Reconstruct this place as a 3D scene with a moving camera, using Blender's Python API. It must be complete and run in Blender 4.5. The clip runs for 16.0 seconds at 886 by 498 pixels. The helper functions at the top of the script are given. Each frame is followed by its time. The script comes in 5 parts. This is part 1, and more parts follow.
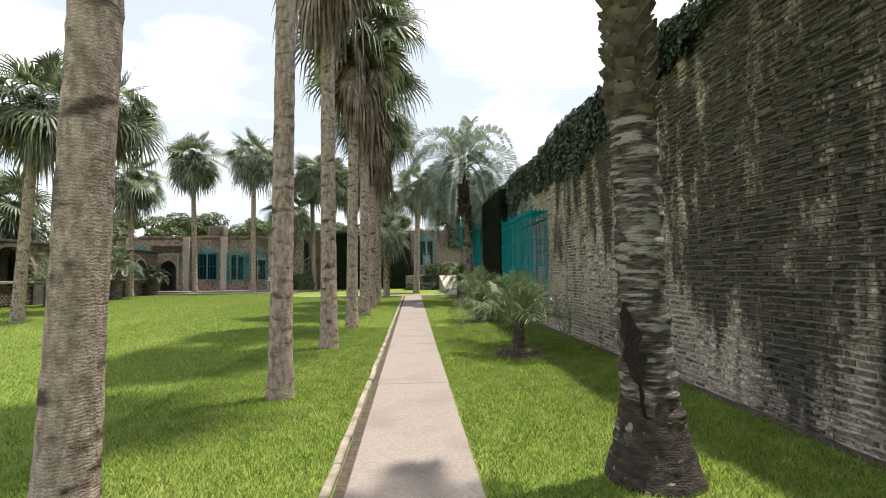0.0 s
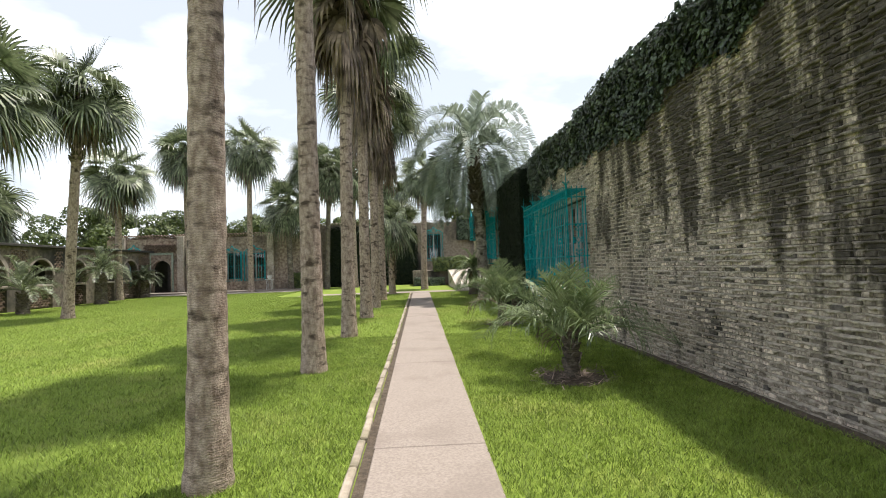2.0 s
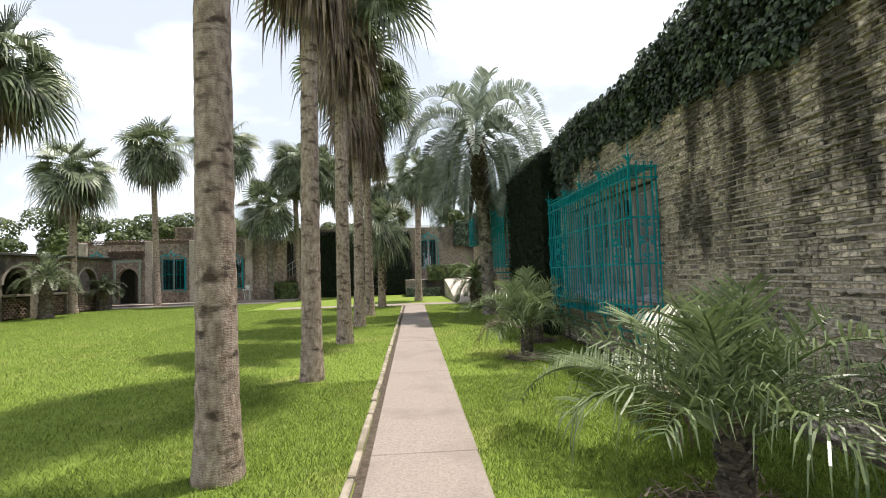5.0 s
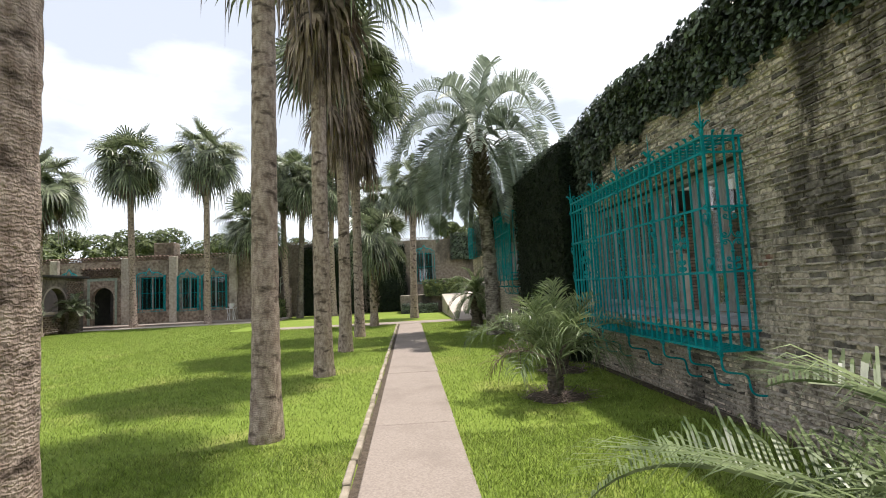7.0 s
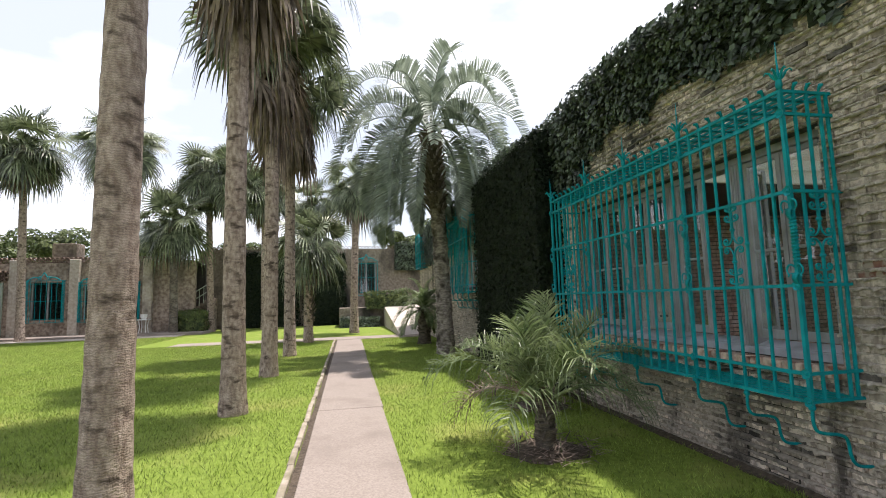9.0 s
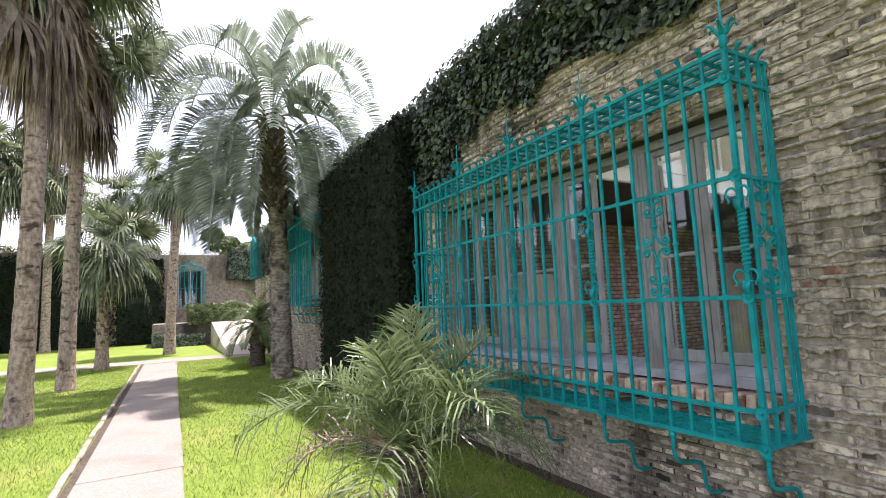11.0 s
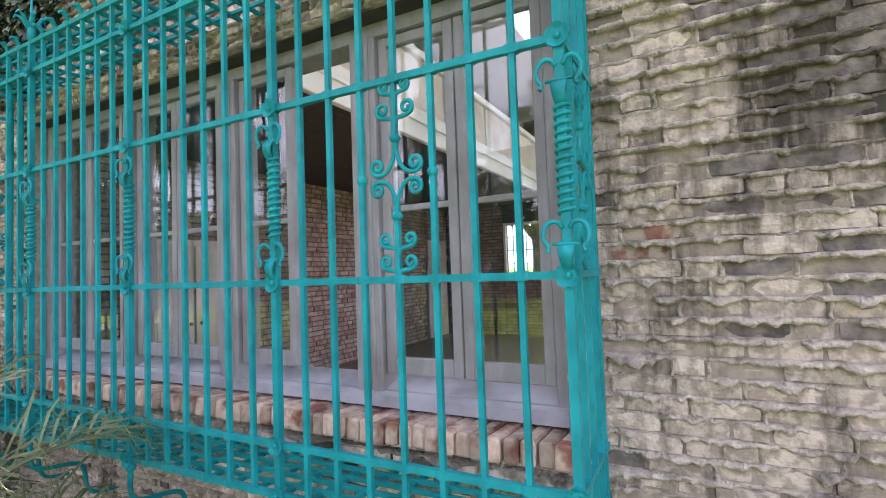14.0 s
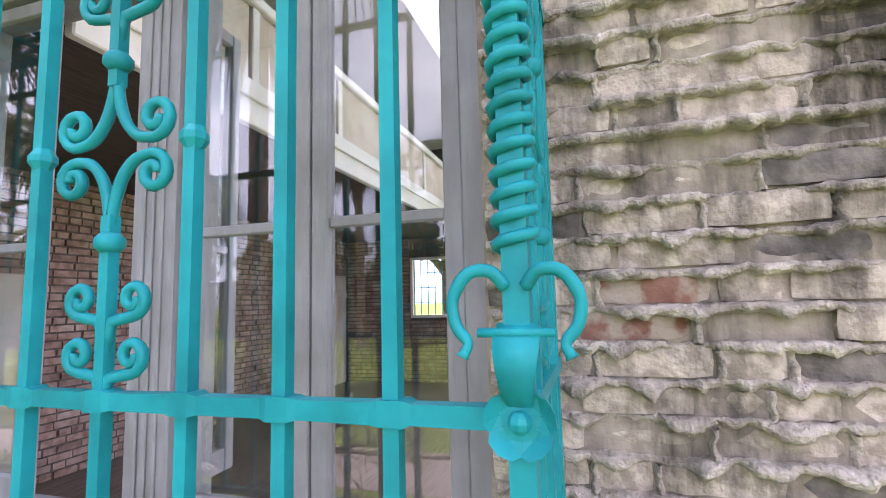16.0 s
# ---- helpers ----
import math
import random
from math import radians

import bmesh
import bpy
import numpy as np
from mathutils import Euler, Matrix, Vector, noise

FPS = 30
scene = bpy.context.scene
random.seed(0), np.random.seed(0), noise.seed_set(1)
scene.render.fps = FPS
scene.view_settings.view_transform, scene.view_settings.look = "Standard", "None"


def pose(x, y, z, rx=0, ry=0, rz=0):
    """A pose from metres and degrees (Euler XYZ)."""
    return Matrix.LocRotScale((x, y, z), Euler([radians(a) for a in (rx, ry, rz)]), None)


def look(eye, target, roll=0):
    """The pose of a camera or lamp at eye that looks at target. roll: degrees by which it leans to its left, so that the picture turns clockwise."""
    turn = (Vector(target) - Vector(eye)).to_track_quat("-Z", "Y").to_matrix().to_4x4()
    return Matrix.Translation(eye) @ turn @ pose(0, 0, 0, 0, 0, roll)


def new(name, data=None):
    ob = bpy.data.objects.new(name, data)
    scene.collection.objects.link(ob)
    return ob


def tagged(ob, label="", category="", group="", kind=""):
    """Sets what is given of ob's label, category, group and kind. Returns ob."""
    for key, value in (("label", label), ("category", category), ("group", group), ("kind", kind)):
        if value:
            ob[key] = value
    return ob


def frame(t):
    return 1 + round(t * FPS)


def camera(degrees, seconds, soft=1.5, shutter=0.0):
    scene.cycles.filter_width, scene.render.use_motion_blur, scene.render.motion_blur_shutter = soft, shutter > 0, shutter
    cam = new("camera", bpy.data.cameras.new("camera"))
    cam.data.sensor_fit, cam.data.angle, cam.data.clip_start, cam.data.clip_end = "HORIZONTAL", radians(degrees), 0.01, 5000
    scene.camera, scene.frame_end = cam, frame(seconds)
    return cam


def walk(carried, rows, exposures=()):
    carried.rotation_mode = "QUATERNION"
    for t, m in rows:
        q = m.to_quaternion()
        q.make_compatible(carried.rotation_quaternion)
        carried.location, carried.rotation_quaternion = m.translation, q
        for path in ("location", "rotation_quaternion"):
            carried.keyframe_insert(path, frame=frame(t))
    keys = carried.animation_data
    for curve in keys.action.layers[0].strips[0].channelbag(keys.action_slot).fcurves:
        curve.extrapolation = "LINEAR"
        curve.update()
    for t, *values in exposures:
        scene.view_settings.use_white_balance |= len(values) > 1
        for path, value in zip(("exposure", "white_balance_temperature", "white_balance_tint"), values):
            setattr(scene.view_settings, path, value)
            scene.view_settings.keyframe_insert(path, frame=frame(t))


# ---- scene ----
cam = camera(84.4, 16.0, 1.0)
METRES, EYE, TILT, LEAN, TURN = 14.7, 1.5, 0.0, 0.0, -3.6
ROWS = [
    (0.0, 0.0, 0.0, 0.0, 0.03, 2.68, 0.62),
    (0.5, -0.0056, 0.0428, 0.0013, -0.03, 2.82, 0.85),
    (1.0, -0.0084, 0.0862, 0.0021, 0.37, 2.58, 1.0),
    (1.5, -0.0139, 0.1306, 0.0026, 0.99, 2.18, 1.22),
    (2.0, -0.0141, 0.1728, 0.0022, 0.8, 1.97, 1.92),
    (2.5, -0.0177, 0.2115, 0.0025, 1.45, 2.16, 1.56),
    (3.0, -0.0196, 0.2533, 0.0031, 0.44, 2.33, 1.52),
    (3.5, -0.0213, 0.2937, 0.0036, 0.41, 1.79, 1.25),
    (4.0, -0.0256, 0.3337, 0.0055, 0.27, 2.24, 1.58),
]
LATER = [          # seconds, eye, yaw from +y to the left, pitch up, roll
    (6.5, (-0.045, 7.706, 1.614), -4.08, 3.81, -2.31),
    (7.0, (-0.016, 8.233, 1.618), -4.28, 4.55, -2.66),
    (7.5, (-0.042, 8.760, 1.621), -4.39, 4.79, -2.06),
    (8.0, (-0.052, 9.263, 1.622), -6.06, 4.89, -1.91),
    (10.5, (0.232, 11.412, 1.669), -23.39, 7.36, -2.08),
    (11.0, (0.373, 11.690, 1.678), -29.05, 6.46, -2.26),
    (11.5, (0.525, 11.967, 1.684), -33.93, 5.28, -1.57),
    (12.0, (0.690, 12.250, 1.690), -39.52, 4.75, -1.30),
    (12.5, (0.930, 12.467, 1.661), -46.47, 3.68, -1.41),
    (13.0, (1.258, 12.667, 1.655), -51.31, 3.03, -1.17),
    (13.5, (1.558, 12.870, 1.673), -56.09, 3.03, -1.14),
    (14.0, (1.839, 12.982, 1.674), -62.57, 2.60, -2.04),
    (14.5, (2.129, 13.054, 1.676), -66.56, 2.94, -1.85),
    (15.0, (2.355, 13.134, 1.699), -68.88, 2.44, -1.52),
    (15.5, (2.591, 13.215, 1.742), -70.65, 3.85, -2.27),
    (16.0, (2.759, 13.240, 1.776), -73.09, 6.18, -1.47),
]


def heading(eye, yaw, pitch, roll):
    way = Vector((-math.sin(radians(yaw)) * math.cos(radians(pitch)), math.cos(radians(yaw)) * math.cos(radians(pitch)), math.sin(radians(pitch))))
    return look(eye, Vector(eye) + 2 * way, roll)


path_rows = [(t, pose(0, 0, EYE, TILT, LEAN, TURN) @ pose(METRES * x, METRES * y, METRES * z, 90 + pitch, roll, yaw)) for t, x, y, z, yaw, pitch, roll in ROWS]
path_rows += [(t, heading(*row)) for t, *row in LATER]
walk(cam, path_rows, exposures=[(0.0, 0.50, 6500, 12), (6.5, 0.46, 6480, 13), (8.0, 0.44, 6450, 15), (9.4, 0.68, 6350, 18), (10.5, 1.0, 6250, 22), (11.5, 1.48, 6200, 25),
                                (12.5, 2.0, 6200, 26), (13.5, 2.04, 6120, 31),
                                (14.0, 1.86, 6100, 33), (14.5, 1.88, 6080, 35), (15.0, 2.08, 6050, 37), (15.5, 2.22, 6050, 37), (16.0, 2.2, 6050, 37)])

# ---- world, sun, exposure ----
SUN_EL, SUN_AZ = 74.0, 62.0          # elevation; azimuth from +y towards +x
world = bpy.data.worlds.new("sky")
scene.world = world
world.use_nodes = True
wn, wl = world.node_tree.nodes, world.node_tree.links
wn.clear()
w_out = wn.new("ShaderNodeOutputWorld")
w_bg = wn.new("ShaderNodeBackground")
w_sky = wn.new("ShaderNodeTexSky")
w_sky.sky_type = "NISHITA"
w_sky.sun_disc = False
w_sky.sun_elevation, w_sky.sun_rotation = radians(SUN_EL), radians(SUN_AZ)
w_tc = wn.new("ShaderNodeTexCoord")
w_map = wn.new("ShaderNodeMapping")
w_map.inputs["Scale"].default_value = (1.6, 1.6, 4.2)
w_map.inputs["Location"].default_value = (0.35, 0.2, 0.1)
w_noise = wn.new("ShaderNodeTexNoise")
w_noise.inputs["Scale"].default_value, w_noise.inputs["Detail"].default_value = 1.7, 6
w_ramp = wn.new("ShaderNodeValToRGB")
w_ramp.color_ramp.elements[0].position, w_ramp.color_ramp.elements[1].position = 0.45, 0.60
w_ramp.color_ramp.elements[0].color = (0.52, 0.52, 0.52, 1)
w_mix = wn.new("ShaderNodeMix")
w_mix.data_type = "RGBA"
w_mix.inputs[7].default_value = (12.2, 12.9, 13.5, 1)     # bright cloud
wl.new(w_tc.outputs["Generated"], w_map.inputs["Vector"])
wl.new(w_map.outputs["Vector"], w_noise.inputs["Vector"])
wl.new(w_noise.outputs["Fac"], w_ramp.inputs["Fac"])
wl.new(w_ramp.outputs["Color"], w_mix.inputs[0])
wl.new(w_sky.outputs["Color"], w_mix.inputs[6])
wl.new(w_mix.outputs[2], w_bg.inputs["Color"])
w_bg.inputs["Strength"].default_value = 0.082
wl.new(w_bg.outputs["Background"], w_out.inputs["Surface"])

sun_data = bpy.data.lights.new("sun", "SUN")
sun_data.energy, sun_data.angle, sun_data.color = 4.7, radians(1.5), (1.0, 0.95, 0.86)
sun = new("sun", sun_data)
a, e = radians(SUN_AZ), radians(SUN_EL)
SUN_DIR = Vector((math.sin(a) * math.cos(e), math.cos(a) * math.cos(e), math.sin(e)))
sun.matrix_world = look(SUN_DIR * 60, (0, 0, 0))


# ---- materials ----
def mat(name, col, col2=None, rough=0.85, scale=8.0, detail=6.0, stretch=(1, 1, 1), bump=0.3, bscale=None,
        bdist=0.01, metallic=0.0, lo=0.35, hi=0.65, vary=0.0, island=0.0, stain=None, sscale=1.0, sstretch=(1, 1, 1),
        slo=0.45, shi=0.7, spec=0.5, rings=0.0, mould=None):
    """A two-scale procedural surface: a fine mix of two colours, a coarser stain of a third, bump, and chance per piece."""
    m = bpy.data.materials.new(name)
    m.use_nodes = True
    nt, ln = m.node_tree.nodes, m.node_tree.links
    b = nt["Principled BSDF"]
    b.inputs["Roughness"].default_value, b.inputs["Metallic"].default_value = rough, metallic
    b.inputs["Specular IOR Level"].default_value = spec
    tc, mp, nz = nt.new("ShaderNodeTexCoord"), nt.new("ShaderNodeMapping"), nt.new("ShaderNodeTexNoise")
    geo = nt.new("ShaderNodeNewGeometry")
    mp.inputs["Scale"].default_value = stretch
    ln.new(geo.outputs["Position"], mp.inputs["Vector"])
    ln.new(mp.outputs["Vector"], nz.inputs["Vector"])
    nz.inputs["Scale"].default_value, nz.inputs["Detail"].default_value = scale, detail
    rp = nt.new("ShaderNodeValToRGB")
    rp.color_ramp.elements[0].position, rp.color_ramp.elements[1].position = lo, hi
    rp.color_ramp.elements[0].color = (*col, 1)
    rp.color_ramp.elements[1].color = (*(col2 or col), 1)
    ln.new(nz.outputs["Fac"], rp.inputs["Fac"])
    out = rp.outputs["Color"]
    if stain:
        mp2, n2, r2, mx = nt.new("ShaderNodeMapping"), nt.new("ShaderNodeTexNoise"), nt.new("ShaderNodeValToRGB"), nt.new("ShaderNodeMix")
        mp2.inputs["Scale"].default_value = sstretch
        ln.new(geo.outputs["Position"], mp2.inputs["Vector"])
        ln.new(mp2.outputs["Vector"], n2.inputs["Vector"])
        n2.inputs["Scale"].default_value, n2.inputs["Detail"].default_value = sscale, 7
        r2.color_ramp.elements[0].position, r2.color_ramp.elements[1].position = slo, shi
        mx.data_type = "RGBA"
        ln.new(n2.outputs["Fac"], r2.inputs["Fac"])
        ln.new(r2.outputs["Color"], mx.inputs[0])
        ln.new(out, mx.inputs[6])
        mx.inputs[7].default_value = (*stain, 1)
        out = mx.outputs[2]
    if mould:
        # dark growth over the upper courses of the wall's southern length, ragged below
        sp, zr, yr, n4, mu, mv, r4, mx4 = (nt.new(k) for k in ("ShaderNodeSeparateXYZ", "ShaderNodeMapRange", "ShaderNodeMapRange", "ShaderNodeTexNoise", "ShaderNodeMath", "ShaderNodeMath", "ShaderNodeValToRGB", "ShaderNodeMix"))
        ln.new(geo.outputs["Position"], sp.inputs["Vector"])
        ln.new(sp.outputs["Y"], yr.inputs["Value"])
        # its lower edge climbs to the north, and it ends short of the window
        zr.inputs["From Min"].default_value, zr.inputs["From Max"].default_value = -0.35, 0.85
        yr.inputs["From Min"].default_value, yr.inputs["From Max"].default_value = 13.2, 12.2
        edge_z = nt.new("ShaderNodeMath")
        edge_z.operation = "MULTIPLY_ADD"
        ln.new(sp.outputs["Y"], edge_z.inputs[0])
        edge_z.inputs[1].default_value = -0.33
        rise = nt.new("ShaderNodeMath")
        ln.new(sp.outputs["Z"], edge_z.inputs[2])
        ln.new(edge_z.outputs["Value"], rise.inputs[0])
        rise.inputs[1].default_value = 1.09
        ln.new(rise.outputs["Value"], zr.inputs["Value"])
        mp4 = nt.new("ShaderNodeMapping")
        mp4.inputs["Scale"].default_value = (1, 1.5, 0.32)
        ln.new(geo.outputs["Position"], mp4.inputs["Vector"])
        ln.new(mp4.outputs["Vector"], n4.inputs["Vector"])
        n4.inputs["Scale"].default_value, n4.inputs["Detail"].default_value, n4.inputs["Roughness"].default_value = 1.8, 10, 0.66
        mu.operation, mv.operation = "MULTIPLY", "MULTIPLY_ADD"
        ln.new(zr.outputs["Result"], mu.inputs[0])
        ln.new(yr.outputs["Result"], mu.inputs[1])
        ln.new(mu.outputs["Value"], mv.inputs[0])
        mv.inputs[1].default_value = 0.135
        # and a patch beside the window's south corner
        dist, dr, ad4 = nt.new("ShaderNodeVectorMath"), nt.new("ShaderNodeMapRange"), nt.new("ShaderNodeMath")
        dist.operation = "DISTANCE"
        ln.new(geo.outputs["Position"], dist.inputs[0])
        dist.inputs[1].default_value = (3.75, 12.5, 2.2)
        ln.new(dist.outputs["Value"], dr.inputs["Value"])
        dr.inputs["From Min"].default_value, dr.inputs["From Max"].default_value = 0.85, 0.2
        dr.inputs["To Max"].default_value = 0.13
        ln.new(n4.outputs["Fac"], ad4.inputs[0])
        ln.new(dr.outputs["Result"], ad4.inputs[1])
        # and more of it over the first metres, at every height
        fr, af = nt.new("ShaderNodeMapRange"), nt.new("ShaderNodeMath")
        fr.inputs["From Min"].default_value, fr.inputs["From Max"].default_value = 7.2, 4.8
        fr.inputs["To Max"].default_value = 0.045
        ln.new(sp.outputs["Y"], fr.inputs["Value"])
        ln.new(ad4.outputs["Value"], af.inputs[0])
        ln.new(fr.outputs["Result"], af.inputs[1])
        ln.new(af.outputs["Value"], mv.inputs[2])
        r4.color_ramp.elements[0].position, r4.color_ramp.elements[1].position = 0.535, 0.645
        r4.color_ramp.elements[1].color = (0.9, 0.9, 0.9, 1)
        ln.new(mv.outputs["Value"], r4.inputs["Fac"])
        mx4.data_type = "RGBA"
        ln.new(r4.outputs["Color"], mx4.inputs[0])
        ln.new(out, mx4.inputs[6])
        mx4.inputs[7].default_value = (*mould, 1)
        out = mx4.outputs[2]
    if vary or island:
        src = nt.new("ShaderNodeObjectInfo").outputs["Random"] if vary else geo.outputs["Random Per Island"]
        amt = vary or island
        mr, hs = nt.new("ShaderNodeMapRange"), nt.new("ShaderNodeHueSaturation")
        mr.inputs["To Min"].default_value, mr.inputs["To Max"].default_value = 1 - amt, 1 + amt
        ln.new(src, mr.inputs["Value"])
        ln.new(mr.outputs["Result"], hs.inputs["Value"])
        ln.new(out, hs.inputs["Color"])
        out = hs.outputs["Color"]
    ln.new(out, b.inputs["Base Color"])
    if bump:
        bp, n3 = nt.new("ShaderNodeBump"), nt.new("ShaderNodeTexNoise")
        n3.inputs["Scale"].default_value, n3.inputs["Detail"].default_value = bscale or scale * 3, 8
        ln.new(mp.outputs["Vector"], n3.inputs["Vector"])
        hsrc = n3.outputs["Fac"]
        if rings:
            wv, ma = nt.new("ShaderNodeTexWave"), nt.new("ShaderNodeMath")
            wv.bands_direction = "Z"
            wv.inputs["Scale"].default_value, wv.inputs["Distortion"].default_value = rings, 9.0
            wv.inputs["Detail"].default_value, wv.inputs["Detail Scale"].default_value = 5.0, 2.2
            ln.new(geo.outputs["Position"], wv.inputs["Vector"])
            ma.operation = "MULTIPLY_ADD"
            ln.new(wv.outputs["Fac"], ma.inputs[0])
            ma.inputs[1].default_value = 0.16
            ln.new(n3.outputs["Fac"], ma.inputs[2])
            hsrc = ma.outputs["Value"]
            mrg, mxr = nt.new("ShaderNodeMapRange"), nt.new("ShaderNodeHueSaturation")
            mrg.inputs["To Min"].default_value, mrg.inputs["To Max"].default_value = 0.76, 1.1
            ln.new(wv.outputs["Fac"], mrg.inputs["Value"])
            ln.new(mrg.outputs["Result"], mxr.inputs["Value"])
            ln.new(out, mxr.inputs["Color"])
            ln.new(mxr.outputs["Color"], b.inputs["Base Color"])
        ln.new(hsrc, bp.inputs["Height"])
        bp.inputs["Strength"].default_value, bp.inputs["Distance"].default_value = bump, bdist
        ln.new(bp.outputs["Normal"], b.inputs["Normal"])
    return m


def leaf_mat(name, col, col2, rough=0.45, trans=0.25, island=0.25):
    """Leaf: two greens by noise, chance per blade, and light through it."""
    m = mat(name, col, col2, rough=rough, scale=3.0, bump=0, island=island)
    nt, ln = m.node_tree.nodes, m.node_tree.links
    b, o = nt["Principled BSDF"], nt["Material Output"]
    tr, ad = nt.new("ShaderNodeBsdfTranslucent"), nt.new("ShaderNodeMixShader")
    src = b.inputs["Base Color"].links[0].from_socket
    ln.new(src, tr.inputs["Color"])
    ad.inputs[0].default_value = trans
    ln.new(b.outputs["BSDF"], ad.inputs[1])
    ln.new(tr.outputs["BSDF"], ad.inputs[2])
    ln.new(ad.outputs["Shader"], o.inputs["Surface"])
    return m


M = {}
M["lawn"] = mat("lawn", (0.13, 0.185, 0.027), (0.19, 0.255, 0.045), rough=0.95, scale=14, bump=0.6, bscale=70, bdist=0.02,
                stain=(0.27, 0.27, 0.08), sscale=0.7, slo=0.52, shi=0.78, spec=0.15)
M["grass"] = leaf_mat("grass", (0.16, 0.23, 0.033), (0.26, 0.335, 0.068), rough=0.6, trans=0.35, island=0.6)
M["concrete"] = mat("concrete", (0.225, 0.187, 0.16), (0.305, 0.257, 0.222), rough=0.92, scale=48, bump=0.35, bscale=160, bdist=0.006,
                    stain=(0.19, 0.155, 0.132), sscale=1.3, slo=0.5, shi=0.8)
M["kerb"] = mat("kerb", (0.27, 0.23, 0.18), (0.39, 0.335, 0.265), rough=0.95, scale=9, bump=0.5, bscale=60, vary=0.12,
                stain=(0.16, 0.14, 0.08), sscale=3)
M["soil"] = mat("soil", (0.05, 0.037, 0.026), (0.11, 0.085, 0.06), rough=1, scale=20, bump=0.8, bscale=60, bdist=0.02)
BR = dict(mould=(0.030, 0.025, 0.020), lo=0.42, hi=0.57, detail=10, rough=0.95, scale=24, bump=0.7, bscale=80, bdist=0.014, stain=(0.035, 0.032, 0.028), sscale=0.9,
          sstretch=(1, 1.3, 0.4), slo=0.55, shi=0.75)
M["brick"] = mat("old_brick", (0.33, 0.28, 0.228), (0.55, 0.475, 0.395), vary=0.16, **BR)
M["brick_far"] = mat("old_brick_joined", (0.345, 0.288, 0.236), (0.66, 0.575, 0.485), island=0.36, **BR)
M["brick_red"] = mat("red_brick", (0.21, 0.09, 0.062), (0.31, 0.165, 0.12), rough=0.95, scale=16, bump=0.7, bscale=70,
                     vary=0.25, stain=(0.42, 0.35, 0.285), sscale=14, slo=0.45, shi=0.54)
M["brick_dark"] = mat("sooty_brick", (0.085, 0.075, 0.068), (0.23, 0.205, 0.18), rough=0.95, scale=18, bump=0.7, bscale=70, vary=0.2)
M["mortar"] = mat("mortar", (0.36, 0.314, 0.262), (0.60, 0.535, 0.455), mould=(0.085, 0.073, 0.060), rough=1, scale=22, bump=1.0, bscale=90, bdist=0.02,
                  stain=(0.04, 0.036, 0.03), sscale=0.9, sstretch=(1, 1.0, 0.55), slo=0.54, shi=0.76)
M["room_bed"] = mat("room_joint", (0.07, 0.055, 0.045), (0.14, 0.115, 0.095), rough=1, scale=22, bump=0.8, bscale=50)
M["bed"] = mat("mortar_bed", (0.24, 0.204, 0.163), (0.38, 0.328, 0.266), mould=(0.024, 0.022, 0.019), rough=1, scale=22, bump=0.8, bscale=50,
               stain=(0.03, 0.027, 0.023), sscale=0.9, sstretch=(1, 1.0, 0.55), slo=0.47, shi=0.66)
M["far_brick"] = mat("courtyard_brick", (0.17, 0.12, 0.09), (0.42, 0.34, 0.27), rough=0.95, scale=5, bump=0.5, bscale=30,
                     stain=(0.06, 0.05, 0.042), sscale=0.8, sstretch=(1, 1, 0.6), slo=0.48, shi=0.72)
M["pale_brick"] = mat("limewashed_brick", (0.34, 0.29, 0.24), (0.50, 0.44, 0.37), rough=0.95, scale=6, bump=0.5, bscale=30,
                      stain=(0.14, 0.115, 0.095), sscale=1.6, sstretch=(1, 1, 0.6), slo=0.52, shi=0.75)
# darker copy of the courtyard brick: the end wall's shade is in its colour
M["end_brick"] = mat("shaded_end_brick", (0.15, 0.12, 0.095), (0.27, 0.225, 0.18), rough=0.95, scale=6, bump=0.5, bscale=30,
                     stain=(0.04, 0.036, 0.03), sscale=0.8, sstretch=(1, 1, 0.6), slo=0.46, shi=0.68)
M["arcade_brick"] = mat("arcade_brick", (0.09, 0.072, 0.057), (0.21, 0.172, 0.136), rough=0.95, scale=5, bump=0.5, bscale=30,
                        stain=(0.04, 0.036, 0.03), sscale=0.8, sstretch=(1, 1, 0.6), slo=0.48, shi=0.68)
M["teal"] = mat("teal_paint", (0.0, 0.215, 0.245), (0.0, 0.30, 0.338), spec=0.16, rough=0.4, scale=7, bump=0.25, bscale=45, bdist=0.004,
                stain=(0.0, 0.17, 0.185), sscale=9, slo=0.5, shi=0.8)
M["grey_wood"] = mat("grey_painted_wood", (0.27, 0.27, 0.28), (0.33, 0.33, 0.345), rough=0.6, scale=6, stretch=(4, 4, 0.6), bump=0.2, bscale=40,
                     stain=(0.20, 0.195, 0.19), sscale=3)
M["sill_wood"] = mat("sill_paint", (0.36, 0.37, 0.41), (0.43, 0.44, 0.48), rough=0.6, scale=6, bump=0.2, stain=(0.24, 0.24, 0.25), sscale=4)
M["trunk"] = mat("palm_bark", (0.26, 0.19, 0.15), (0.52, 0.415, 0.345), rings=15.0, rough=0.95, scale=9, stretch=(2.2, 2.2, 1.0), bump=0.9, bscale=26, bdist=0.025,
                 stain=(0.085, 0.06, 0.045), sscale=3.2, sstretch=(1.5, 1.5, 3.2), slo=0.54, shi=0.68)
M["trunk_dark"] = mat("dark_palm_bark", (0.06, 0.05, 0.04), (0.19, 0.155, 0.12), rings=11.0, rough=0.97, scale=7, stretch=(1, 1, 4), bump=0.9, bscale=22, bdist=0.03,
                      stain=(0.27, 0.24, 0.20), sscale=2.5, slo=0.5, shi=0.75)
